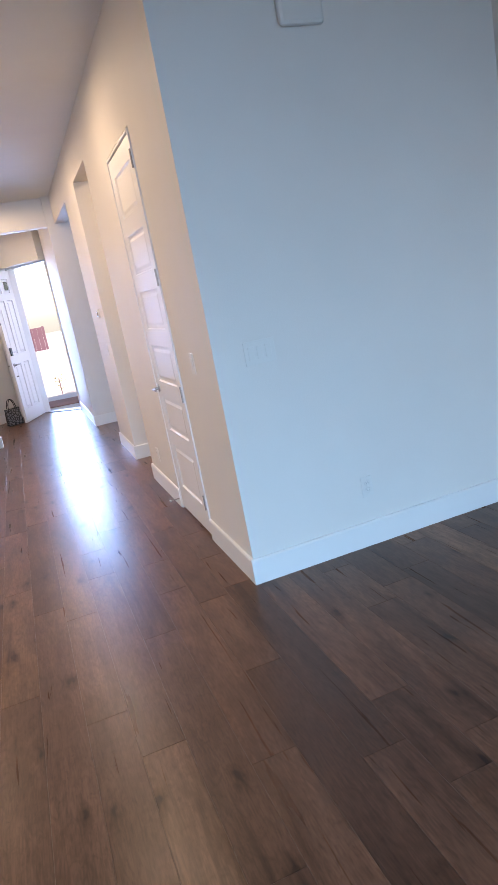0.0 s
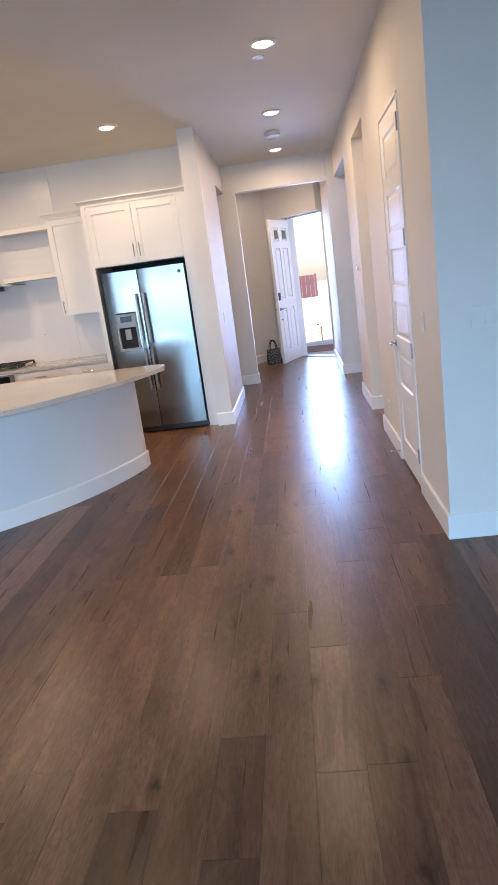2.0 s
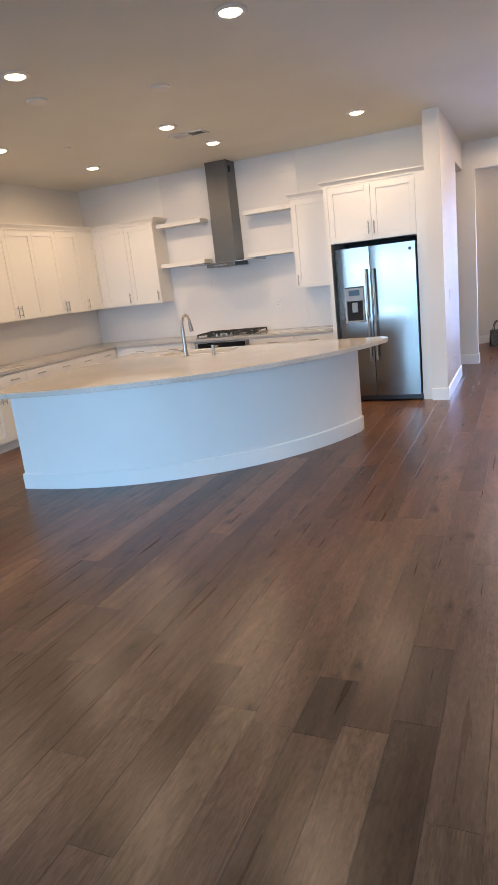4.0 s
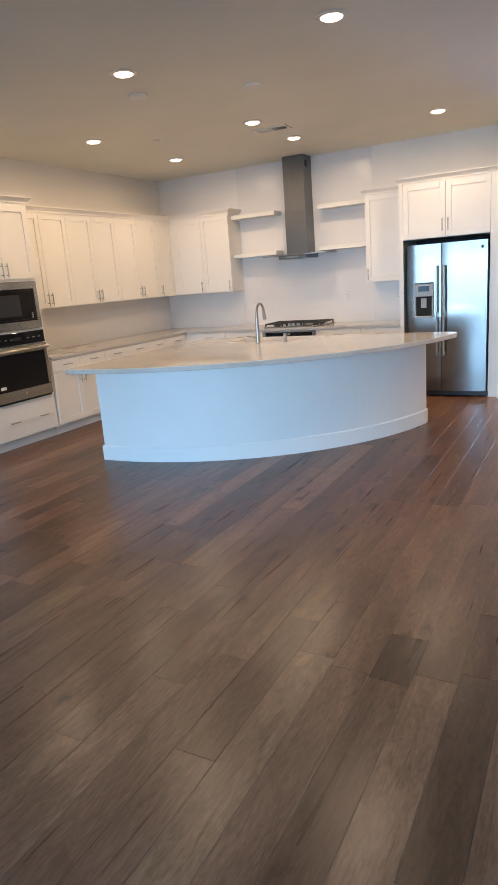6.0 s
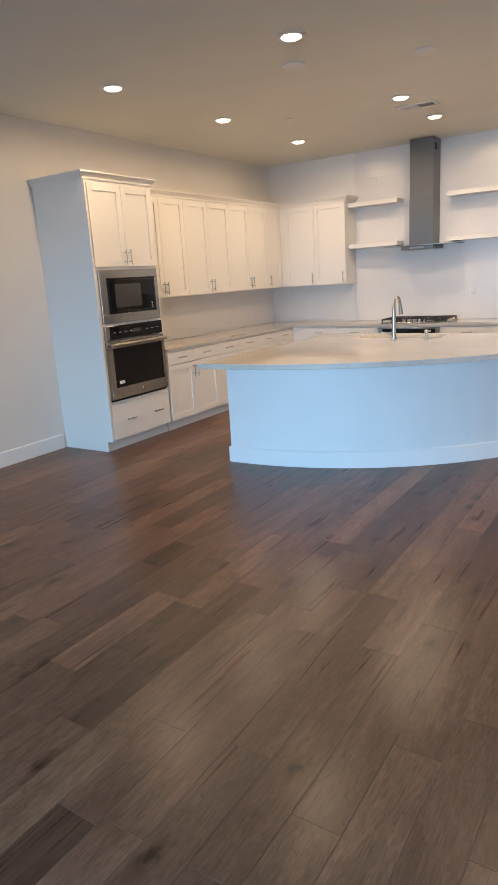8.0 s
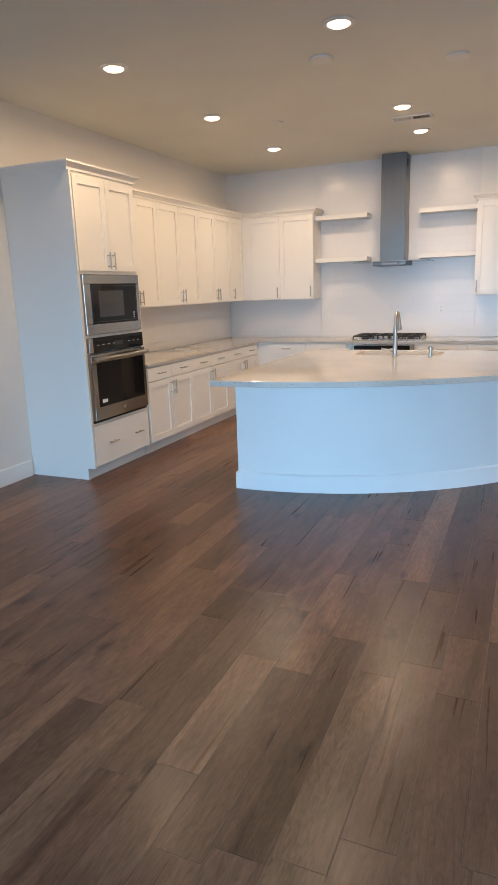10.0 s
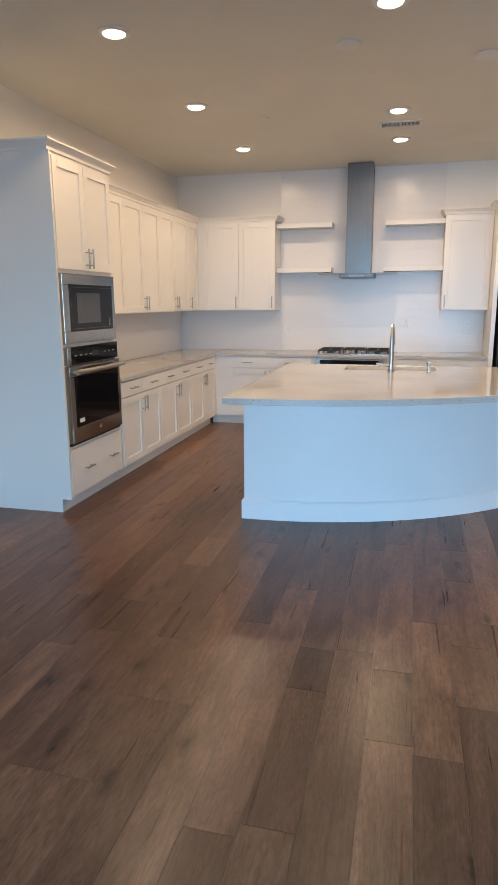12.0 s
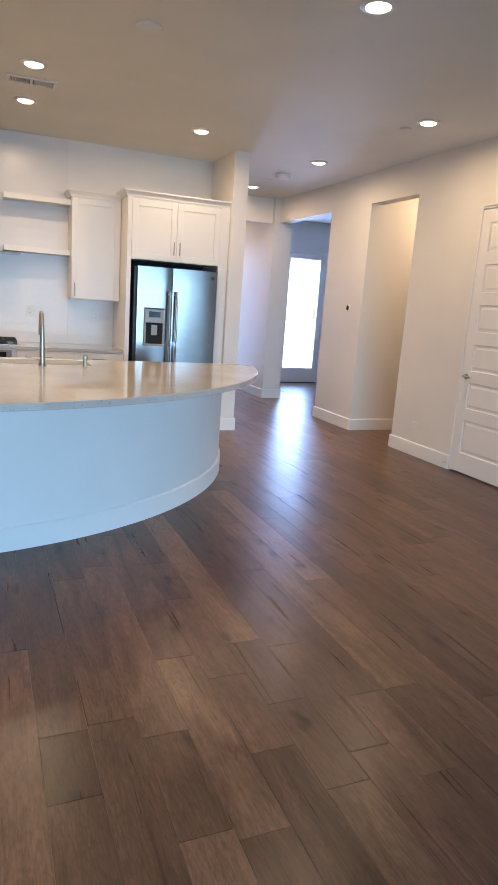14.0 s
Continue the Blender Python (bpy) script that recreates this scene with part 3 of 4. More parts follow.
for k in (0, 1, 2, 3, 6, 7, 8):
    xk = x0 + 0.10 + k * 0.075
    part("key_mark", one(xk, xk + 0.03, -0.0308, -0.0295, z1 - 0.066, z1 - 0.060), SILVER, ov, "pale printed key mark")
bm = bmesh.new()
box(bm, x0, x1, -0.04, 0.0, z0 + 0.02, z0 + 0.13, 0.003)
box(bm, x0, x1, -0.04, 0.0, z1 - 0.21, z1 - 0.135, 0.003)
box(bm, x0, x0 + 0.06, -0.04, 0.0, z0 + 0.13, z1 - 0.21)
box(bm, x1 - 0.04, x1, -0.04, 0.0, z0 + 0.13, z1 - 0.21)
part("door", bm, STEEL, ov, "brushed steel door frame")
part("door_glass", one(x0 + 0.06, x1 - 0.04, -0.0415, -0.01, z0 + 0.13, z1 - 0.21), BLACKGLASS, ov, "black glass window")
bm = bmesh.new()
tube(bm, [(x0 + 0.02 + (x1 - x0 - 0.04) * k / 10, -0.085 - 0.012 * math.sin(math.pi * k / 10), z1 - 0.172) for k in range(11)], 0.018, 12)
for x in (x0 + 0.05, x1 - 0.05):
    rod(bm, (x, -0.03, z1 - 0.172), (x, -0.088, z1 - 0.172), 0.011)
part("handle", bm, NICKEL, ov, "steel bar handle", smooth=True)
part("vent_strip", one(x0, x1, -0.02, 0.0, z0, z0 + 0.018), BLACK, ov)
part("badge", lathe(bmesh.new(), [(0.02, 0), (0.02, 0.002), (0.017, 0.003)], 24), CHROME, ov, "small round badge", Matrix.Translation((x0 + 0.42, -0.04, z0 + 0.075)) @ pose(0, 0, 0, 90, 0, 0), True)
part("sticker", one(x0 + 0.10, x0 + 0.17, -0.0425, -0.0415, z0 + 0.16, z0 + 0.19), PLASTIC, ov, "small white sticker")

# fridge cabinet and side panels
FY = 7.02
fc = thing("fridge_cabinet", pose(-1.452, FY, 0), "white fridge surround with two doors above and tall side panels", "kitchen cabinet")
fw = 1.118
part("side_panel", one(0, 0.045, -0.02, YN - FY - 0.003, 0, 2.46), CABINET, fc)
part("side_panel", one(fw - 0.105, fw, -0.02, YN - FY - 0.003, 0, 2.46), CABINET, fc)
part("body", one(0.045, fw - 0.105, 0, YN - FY - 0.003, 1.84, 2.46), CABINET, fc)
dw = (fw - 0.15) / 2
door_on(fc, 0.045, 1.845, dw, 0.595, "r", 0.13)
door_on(fc, 0.045 + dw, 1.845, dw, 0.595, "l", 0.13)
part("crown", crown(fw - 0.001, YN - FY - 0.01, 2.46, True, False), CABINET, fc)

# fridge
fr = thing("refrigerator", pose(-1.37, 6.965, 0), "stainless side-by-side refrigerator with an ice and water dispenser", "refrigerator")
w = 0.945
part("body", one(0.005, w - 0.028, 0.045, 0.70, 0.02, 1.765), DARKPLASTIC, fr, "black cabinet sides")
# Black block standing in for the shade between fridge top and cabinet.
part("gap_shade_block", one(0.0, w - 0.02, 0.56, 0.66, 1.766, 1.835), BLACK, fr)


def fridge_door(name, xa, xb, hole=None):
    bm = bmesh.new()
    n = 10
    pts = []
    for k in range(n + 1):
        u = k / n
        e = min(u, 1 - u) * (xb - xa)
        pts.append((xa + (xb - xa) * u, -0.004 - 0.007 * (1 - (2 * u - 1) ** 4) - 0.004))
    prism(bm, pts + [(xb, 0.04), (xa, 0.04)], 0.075, 1.775)
    return part(name, bm, STEEL_DOOR, fr, "brushed stainless steel door", smooth=True)


xs = 0.405
dl = fridge_door("freezer_door", 0.03, xs)
drr = fridge_door("fridge_door", xs + 0.008, w - 0.032)


def fridge_handle(x, parent):
    bm = bmesh.new()
    tube(bm, [(x, -0.07 - 0.012 * math.sin(math.pi * k / 12), 0.50 + 1.03 * k / 12) for k in range(13)], 0.013, 12)
    for z in (0.53, 1.50):
        rod(bm, (x, -0.02, z), (x, -0.074, z), 0.011)
    part("handle", bm, NICKEL, parent, "long steel bar handle", smooth=True)


fridge_handle(xs - 0.032, dl)
fridge_handle(xs + 0.042, drr)
a, b = 0.11, 0.325
bm = bmesh.new()
box(bm, a, b, -0.046, -0.02, 1.19, 1.335, 0.004)
box(bm, a, a + 0.016, -0.046, -0.02, 0.965, 1.19, 0.003)
box(bm, b - 0.016, b, -0.046, -0.02, 0.965, 1.19, 0.003)
box(bm, a - 0.005, b + 0.005, -0.062, -0.02, 0.945, 0.968, 0.005)
disp = part("dispenser", bm, SILVER, dl, "silver ice and water dispenser")
part("recess", one(a + 0.016, b - 0.016, -0.028, -0.021, 0.968, 1.19), BLACK, dl, "dark dispenser recess")
part("screen", one(a + 0.045, b - 0.045, -0.048, -0.045, 1.25, 1.31), BLACKGLASS, dl, "small dark screen")
part("paddle", one(a + 0.075, b - 0.075, -0.045, -0.028, 1.06, 1.17, 0.003), SILVER, dl)
part("top_cap", one(a, b, -0.048, -0.02, 1.336, 1.348, 0.002), DARKPLASTIC, dl)
part("badge", lathe(bmesh.new(), [(0.017, 0), (0.017, 0.002), (0.014, 0.003)], 24), GREYGLASS, drr, "small round badge", Matrix.Translation((w - 0.085, -0.022, 1.70)) @ pose(0, 0, 0, 90, 0, 0), True)
part("kick_grille", one(0.01, w - 0.01, 0.03, 0.06, 0.015, 0.07), DARKPLASTIC, fr)
for x in (0.06, w - 0.06):
    part("foot", one(x - 0.02, x + 0.02, 0.08, 0.12, 0.0, 0.02), RUBBER, fr)

# floating shelves
for xa, xb in ((-3.93, -3.26), (-2.64, -1.97)):
    for z in (1.845, 2.365):
        bm = one(xa + 0.001, xb, UY + 0.08, YN - 0.012, z - 0.010, z + 0.044, 0.002)
        tagged(part("floating_shelf", bm, CABINET, None, "thick white floating shelf beside the range hood"), "", "shelf", "floating shelves")

# range hood
hood = thing("range_hood", pose(-2.94, 7.42, 0), "stainless steel chimney range hood with a curved glass canopy", "range hood")
part("chimney_cover", one(-0.15, 0.15, 0, 0.27, 1.812, 2.36, 0.002), STEELV, hood, "brushed steel lower chimney")
part("chimney_top", one(-0.147, 0.147, 0.003, 0.27, 2.36, 3.044, 0.001), STEELV, hood, "brushed steel upper chimney")
part("vent_slots", one(0.1475, 0.1485, 0.05, 0.12, 2.90, 2.98), BLACK, hood)
bm = bmesh.new()
box(bm, -0.20, 0.20, -0.17, 0.26, 1.760, 1.803, 0.004)
part("fan_housing", bm, STEELV, hood, "steel fan housing")
part("control_strip", one(-0.09, 0.09, -0.1735, -0.168, 1.772, 1.790), SILVER, hood)
bm = bmesh.new()
n = 16
pts = [(-0.46 + 0.92 * k / n, -0.20 + 0.07 * (2 * k / n - 1) ** 2) for k in range(n + 1)]
prism(bm, pts + [(0.46, 0.27), (-0.46, 0.27)], 1.804, 1.811)
part("glass_canopy", bm, material("smoked_glass", (0.25, 0.26, 0.26), 0.05)[0], hood, "thin dark glass canopy")

# cooktop
ck = thing("gas_cooktop", pose(-2.945, 7.38, CT), "stainless gas cooktop with black cast iron grates and five knobs", "cooktop")
part("tray", one(-0.42, 0.42, -0.25, 0.25, 0.0, 0.014, 0.004), STEEL, ck, "stainless tray")
for cx in (-0.28, 0.0, 0.28):
    bm = bmesh.new()
    y0 = -0.12 if cx == 0 else -0.23
    for x in (cx - 0.125, cx + 0.125):
        box(bm, x - 0.007, x + 0.007, y0, 0.23, 0.038, 0.054, 0.002)
    for y in (y0 + 0.007, (y0 + 0.23) / 2, 0.223):
        box(bm, cx - 0.118, cx + 0.118, y - 0.007, y + 0.007, 0.038, 0.054, 0.002)
    box(bm, cx - 0.006, cx + 0.006, y0 + 0.014, 0.216, 0.040, 0.053)
    for x in (cx - 0.125, cx + 0.125):
        for y in (y0 + 0.01, 0.22):
            box(bm, x - 0.008, x + 0.008, y - 0.008, y + 0.008, 0.014, 0.040)
    part("grate", bm, IRON, ck, "black cast iron grate")
for x, y in ((-0.28, -0.11), (-0.28, 0.12), (0.0, 0.06), (0.28, -0.11), (0.28, 0.12)):
    part("burner", lathe(bmesh.new(), [(0.045, 0.014), (0.045, 0.024), (0.035, 0.027), (0.034, 0.033), (0.01, 0.035)], 24, (x, y, 0)), IRON, ck, smooth=True)
for k in range(5):
    part("knob", lathe(bmesh.new(), [(0.022, 0.014), (0.022, 0.02), (0.017, 0.023), (0.016, 0.042), (0.012, 0.046)], 20, (-0.14 + 0.07 * k, -0.19, 0)), NICKEL, ck, "steel knob", smooth=True)

# under-counter oven below the cooktop
uo = thing("undercounter_oven", pose(-3.42, BF, 0), "stainless under-counter oven with a black glass top strip", "oven")
part("body", one(0.002, 0.878, 0.0, DN, 0.10, CT - 0.032), CABINET, uo)
part("toe_kick", one(0.002, 0.878, 0.055, DN, 0, 0.0995), CABINET, uo)
part("frame", one(0.05, 0.83, -0.02, -0.001, 0.12, CT - 0.045, 0.003), STEEL, uo, "brushed steel frame")
part("glass_strip", one(0.10, 0.78, -0.024, -0.019, 0.735, 0.815, 0.002), BLACKGLASS, uo, "black glass strip")
part("door_glass", one(0.12, 0.76, -0.024, -0.019, 0.22, 0.60, 0.002), BLACKGLASS, uo, "black glass door")
bm = rod(bmesh.new(), (0.12, -0.06, 0.68), (0.76, -0.06, 0.68), 0.011)
for x in (0.16, 0.72):
    rod(bm, (x, -0.015, 0.68), (x, -0.06, 0.68), 0.008)
part("handle", bm, NICKEL, uo, smooth=True)

# tiled wall behind the hood and the splashback
def tiles(name, axis, a0, a1, z0, z1, at, tw, th, label):
    t = thing(name, pose(0, 0, 0), label, "wall tiles")
    tagged(t, kind="structure")
    g = 0.0008
    bm = one(a0, a1, at - 0.005, at - 0.0005, z0, z1) if axis == "x" else one(at + 0.0005, at + 0.005, a0, a1, z0, z1)
    part("grout_bed", bm, GROUT, t)
    shared = {}
    row, z = 0, z0
    while z < z1 - 0.01:
        h = min(th, z1 - z)
        a = a0 - (tw / 2 if row % 2 else 0)
        while a < a1 - 0.005:
            lo, hi = max(a, a0), min(a + tw, a1)
            if hi - lo > 0.012:
                key = (round(hi - lo, 3), round(h, 3))
                if key not in shared:
                    ww, hh = key[0] - g, key[1] - g
                    b = bmesh.new()
                    back = [b.verts.new((x, 0, zz)) for x, zz in ((0, 0), (ww, 0), (ww, hh), (0, hh))]
                    edge = [b.verts.new((x, -0.0008, zz)) for x, zz in ((0, 0), (ww, 0), (ww, hh), (0, hh))]
                    e = 0.0008
                    face = [b.verts.new((x, -0.0014, zz)) for x, zz in ((e, e), (ww - e, e), (ww - e, hh - e), (e, hh - e))]
                    b.faces.new(face)
                    for k in range(4):
                        n = (k + 1) % 4
                        b.faces.new((edge[k], edge[n], face[n], face[k]))
                        b.faces.new((back[k], back[n], edge[n], edge[k]))
                    shared[key] = mesh("tile", b, TILE)
                m = pose(lo, at - 0.005, z) if axis == "x" else pose(at + 0.005, lo, z, 0, 0, 90)
                part("tile", shared[key], None, t, "", m)
            a += tw
        z += th
        row += 1
    return t


tiles("tiled_wall", "x", -3.93, -1.97, CT + 0.001, H - 0.004, YN, 0.61, 0.102, "glossy white horizontal tiles up to the ceiling behind the hood")
tiles("splashback", "x", XL + 0.012, -3.932, CT + 0.001, UZ0 - 0.001, YN, 0.61, 0.102, "glossy white tiles between worktop and wall cabinets")
tiles("splashback", "x", -1.968, -1.453, CT + 0.001, UZ0 - 0.001, YN, 0.61, 0.102, "glossy white tiles beside the fridge")
tiles("splashback", "y", 4.372, YN - 0.012, CT + 0.001, UZ0 - 0.001, XL, 0.61, 0.102, "glossy white tiles between worktop and wall cabinets")

# ---- island ----
CX, CY, R = -3.314, 6.21, 2.55
isl = thing("kitchen_island", pose(0, 0, 0), "large kitchen island with a curved pale painted front", "kitchen island")


def arc(r, x_from, y_to, n=40):
    a0 = math.acos((x_from - CX) / r)
    a1 = math.asin((y_to - CY) / r)
    return [(CX + r * math.cos(a), CY + r * math.sin(a)) for a in (-a0 + (a1 + a0) * k / n for k in range(n + 1))]


IT = 0.897
body = arc(R, -3.373, 5.55) + [(-0.845, 5.66), (-3.373, 5.66)]
part("base", prism(bmesh.new(), body, 0.0, IT - 0.041), paint("island_paint", (0.76, 0.75, 0.74), 0.45, 120, 0.1), isl, "smooth painted curved base")
bm = bmesh.new()
prof = [(0, 0), (BT, 0), (BT, BB - 0.01), (BT - 0.008, BB), (0, BB)]
line = arc(R, -3.373, 5.55)
rings = [[bm.verts.new((-3.373 - a, 5.66, z)) for a, z in prof]]
for k, (x, y) in enumerate(line):
    n = Vector((x - CX, y - CY)).normalized()
    if k == 0:
        n = Vector((-1, -1))
    rings.append([bm.verts.new((x + n.x * a, y + n.y * a, z)) for a, z in prof])
rings.append([bm.verts.new((-0.845 + a, 5.66, z)) for a, z in prof])
for a, b in zip(rings, rings[1:]):
    for k in range(5):
        bm.faces.new((a[k], a[(k + 1) % 5], b[(k + 1) % 5], b[k]))
part("baseboard", bm, TRIM, isl, "curved white baseboard")
RT = R + 0.30
top = arc(RT, -3.44, 5.46)
ex, ey = top[-1]
tip = [(ex + 0.025, ey + 0.09), (ex + 0.022, ey + 0.17), (ex - 0.015, ey + 0.23), (ex - 0.08, ey + 0.26)]
outline = top + tip + [(-3.44, 5.72)]
SX0, SX1, SY0, SY1 = -2.86, -2.06, 5.24, 5.62
bm = bmesh.new()
zt, zb = IT, IT - 0.042
outer_t = [bm.verts.new((x, y, zt)) for x, y in outline]
hole_t = [bm.verts.new((x, y, zt)) for x, y in ((SX0, SY0), (SX1, SY0), (SX1, SY1), (SX0, SY1))]
edges = [bm.edges.new((vs[i], vs[(i + 1) % len(vs)])) for vs in (outer_t, hole_t) for i in range(len(vs))]
bmesh.ops.triangle_fill(bm, use_beauty=True, edges=edges)
ext = bmesh.ops.extrude_face_region(bm, geom=bm.faces[:])
bmesh.ops.translate(bm, vec=(0, 0, zb - zt), verts=[v for v in ext["geom"] if isinstance(v, bmesh.types.BMVert)])
topob = part("worktop", bm, QUARTZ, isl, "polished pale quartz worktop with dark flecks")
bv = topob.modifiers.new("edge", "BEVEL")
bv.width, bv.segments, bv.limit_method = 0.003, 2, "ANGLE"
# sink bowls
sink = thing("double_sink", pose(0, 0, 0), "undermounted stainless double bowl sink", "sink")
mid = (SX0 + SX1) / 2
for a, b in ((SX0 - 0.01, mid - 0.012), (mid + 0.012, SX1 + 0.01)):
    bm = bmesh.new()
    z0, z1 = zb - 0.2, zb - 0.001
    box(bm, a, b, SY0 - 0.01, SY1 + 0.01, z0, z0 + 0.003)
    box(bm, a, a + 0.004, SY0 - 0.01, SY1 + 0.01, z0, z1)
    box(bm, b - 0.004, b, SY0 - 0.01, SY1 + 0.01, z0, z1)
    box(bm, a, b, SY0 - 0.01, SY0 - 0.006, z0, z1)
    box(bm, a, b, SY1 + 0.006, SY1 + 0.01, z0, z1)
    part("bowl", bm, STEEL, sink, "brushed steel bowl")
part("divider", one(mid - 0.016, mid + 0.016, SY0, SY1, zb - 0.06, zb - 0.004, 0.003), STEEL, sink)
# faucet
fa = thing("kitchen_faucet", pose(-2.446, 5.14, IT), "tall brushed nickel pull-down kitchen faucet", "faucet")
part("base_flange", lathe(bmesh.new(), [(0.03, 0), (0.03, 0.006), (0.026, 0.012), (0.021, 0.014)], 24), NICKEL, fa, smooth=True)
bm = bmesh.new()
pts = [(0, 0, 0.012), (0, 0, 0.10), (0, 0, 0.20), (0, 0, 0.285)]
pts += [(0, 0.085 - 0.085 * math.cos(a), 0.285 + 0.105 * math.sin(a)) for a in (math.pi * k / 12 for k in range(1, 11))]
rad = [0.021, 0.020, 0.018, 0.0155] + [0.0135] * 10
tube(bm, pts, rad, 16)
part("spout", bm, NICKEL, fa, "gooseneck spout", smooth=True)
e = pts[-1]
part("spray_head", rod(bmesh.new(), e, (e[0] + 0.006, e[1] + 0.016, e[2] - 0.115), 0.0135, 16, 0.021), NICKEL, fa, smooth=True)
bm = rod(bmesh.new(), (0, 0, 0.055), (-0.045, 0, 0.055), 0.016, 16)
rod(bm, (-0.045, 0, 0.055), (-0.125, -0.005, 0.068), 0.008, 12)
part("lever", bm, NICKEL, fa, smooth=True)
sd = thing("soap_dispenser", pose(-2.132, 5.13, IT), "short brushed nickel soap dispenser", "soap dispenser")
part("stem", lathe(bmesh.new(), [(0.022, 0), (0.022, 0.006), (0.014, 0.01), (0.013, 0.055), (0.019, 0.06), (0.019, 0.085), (0.012, 0.09)], 20), NICKEL, sd, smooth=True)
part("nozzle", rod(bmesh.new(), (0, 0, 0.075), (0.01, 0.09, 0.07), 0.007), NICKEL, sd, smooth=True)

# ---- hall ----
door = thing("interior_door", pose(XW, 4.20, 0, 0, 0, 90), "white six-panel interior door, closed, with a nickel lever", "door")
tagged(door, kind="structure")
DWD, DH = 0.755, 2.445
bm = bmesh.new()
st = 0.11
rails = [(0, 0.20)] + [(z - 0.055, z + 0.055) for z in (0.575, 0.93, 1.29, 1.65, 2.01)] + [(DH - 0.012 - 0.11, DH - 0.012)]
box(bm, 0, st, -0.035, 0, 0.018, DH - 0.012)
box(bm, DWD - st, DWD, -0.035, 0, 0.018, DH - 0.012)
for a, b in rails:
    box(bm, st, DWD - st, -0.035, 0, max(a, 0.018), b)
for (a0, a1), (b0, b1) in zip(rails, rails[1:]):
    # a sloped sunk moulding round each panel, and a raised field
    x0, x1, z0, z1 = st, DWD - st, a1, b0
    loops = []
    for inset, y in ((0, 0), (0.008, -0.011), (0.024, -0.011), (0.042, -0.004)):
        loops.append([bm.verts.new(v) for v in ((x0 + inset, y, z0 + inset), (x1 - inset, y, z0 + inset), (x1 - inset, y, z1 - inset), (x0 + inset, y, z1 - inset))])
    for p, q in zip(loops, loops[1:]):
        for k in range(4):
            bm.faces.new((p[k], p[(k + 1) % 4], q[(k + 1) % 4], q[k]))
    bm.faces.new(loops[-1])
leaf_ob = part("leaf", bm, DOORPAINT, door, "", Matrix.Translation((0.003, 0.004, 0)) @ pose(0, 0, 0))
bm = bmesh.new()
box(bm, -0.012, 0.0, -0.14, 0.010, 0, DH + 0.012, 0.002)
box(bm, DWD + 0.006, DWD + 0.018, -0.14, 0.010, 0, DH + 0.012, 0.002)
box(bm, 0.0, DWD + 0.006, -0.14, 0.010, DH, DH + 0.012, 0.002)
part("frame", bm, TRIM, door, "slim white frame")
bm = bmesh.new()
lathe(bm, [(0.027, 0), (0.027, 0.006), (0.012, 0.01), (0.011, 0.045)], 20)
kn = part("rosette", bm, NICKEL, door, "", Matrix.Translation((DWD - 0.065, 0.004, 0.93)) @ pose(0, 0, 0, -90), True)
bm = tube(bmesh.new(), [(DWD - 0.065, 0.045, 0.93), (DWD - 0.10, 0.055, 0.932), (DWD - 0.165, 0.052, 0.93)], 0.009)
part("lever", bm, NICKEL, door, "nickel lever", smooth=True)
for z in (0.2, 0.9, 1.6, 2.25):
    part("hinge", rod(bmesh.new(), (-0.004, 0.014, z), (-0.004, 0.014, z + 0.1), 0.006, 8), NICKEL, door)


def plate(name, m, w, h, label, category, rockers=0, outlet=False):
    t = thing(name, m, label, category)
    part("cover", one(-w / 2, w / 2, -0.006, -0.0005, -h / 2, h / 2, 0.002), PLASTIC, t)
    for k in range(rockers):
        x = (k - (rockers - 1) / 2) * 0.046
        part("rocker", one(x - 0.016, x + 0.016, -0.0095, -0.005, -0.033, 0.033, 0.002), PLASTIC, t)
    if outlet:
        for z in (-0.021, 0.021):
            s = part("socket", one(-0.016, 0.016, -0.008, -0.005, z - 0.014, z + 0.014, 0.003), PLASTIC, t)
            for x in (-0.006, 0.006):
                part("slot", one(x - 0.001, x + 0.001, -0.0084, -0.0078, z - 0.004, z + 0.006), DARKPLASTIC, s)
    return t


EW = 90   # faces -x, on the hall's east wall seen from the west
plate("light_switch", pose(1.61, YF, 1.19), 0.165, 0.117, "white triple rocker switch on the wall", "light switch", 3)
plate("wall_outlet", pose(2.09, YF, 0.34), 0.07, 0.115, "white wall outlet above the baseboard", "wall outlet", 0, True)
plate("light_switch", pose(XW, 3.83, 1.16, 0, 0, -90), 0.07, 0.117, "white rocker switch beside the hall door", "light switch", 1)
plate("wall_outlet", pose(XW, 5.58, 0.30, 0, 0, -90), 0.07, 0.115, "white wall outlet in the hall", "wall outlet", 0, True)
plate("light_switch", pose(XW, 7.16, 1.13, 0, 0, -90), 0.07, 0.117, "white rocker switch under the thermostat", "light switch", 1)
plate("light_switch", pose(-0.16, 7.45, 1.14, 0, 0, 90), 0.07, 0.117, "white rocker switch on the wing wall", "light switch", 1)
plate("wall_outlet", pose(-0.16, 7.80, 0.33, 0, 0, 90), 0.07, 0.115, "white wall outlet on the wing wall", "wall outlet", 0, True)
for x, z in ((-3.84, 1.17), (-2.37, 1.22), (-1.65, 1.20)):
    plate("wall_outlet", pose(x, YN - 0.009, z), 0.07, 0.115, "white outlet in the tiled wall", "wall outlet", 0, True)
th = thing("thermostat", pose(XW, 7.16, 1.495, 0, 0, -90), "small round thermostat with a dark face", "thermostat")
rot = pose(0, -0.0005, 0, 90)
part("base_ring", lathe(bmesh.new(), [(0.044, 0), (0.044, 0.014), (0.041, 0.02), (0.030, 0.02)], 32), PLASTIC, th, "", rot, True)
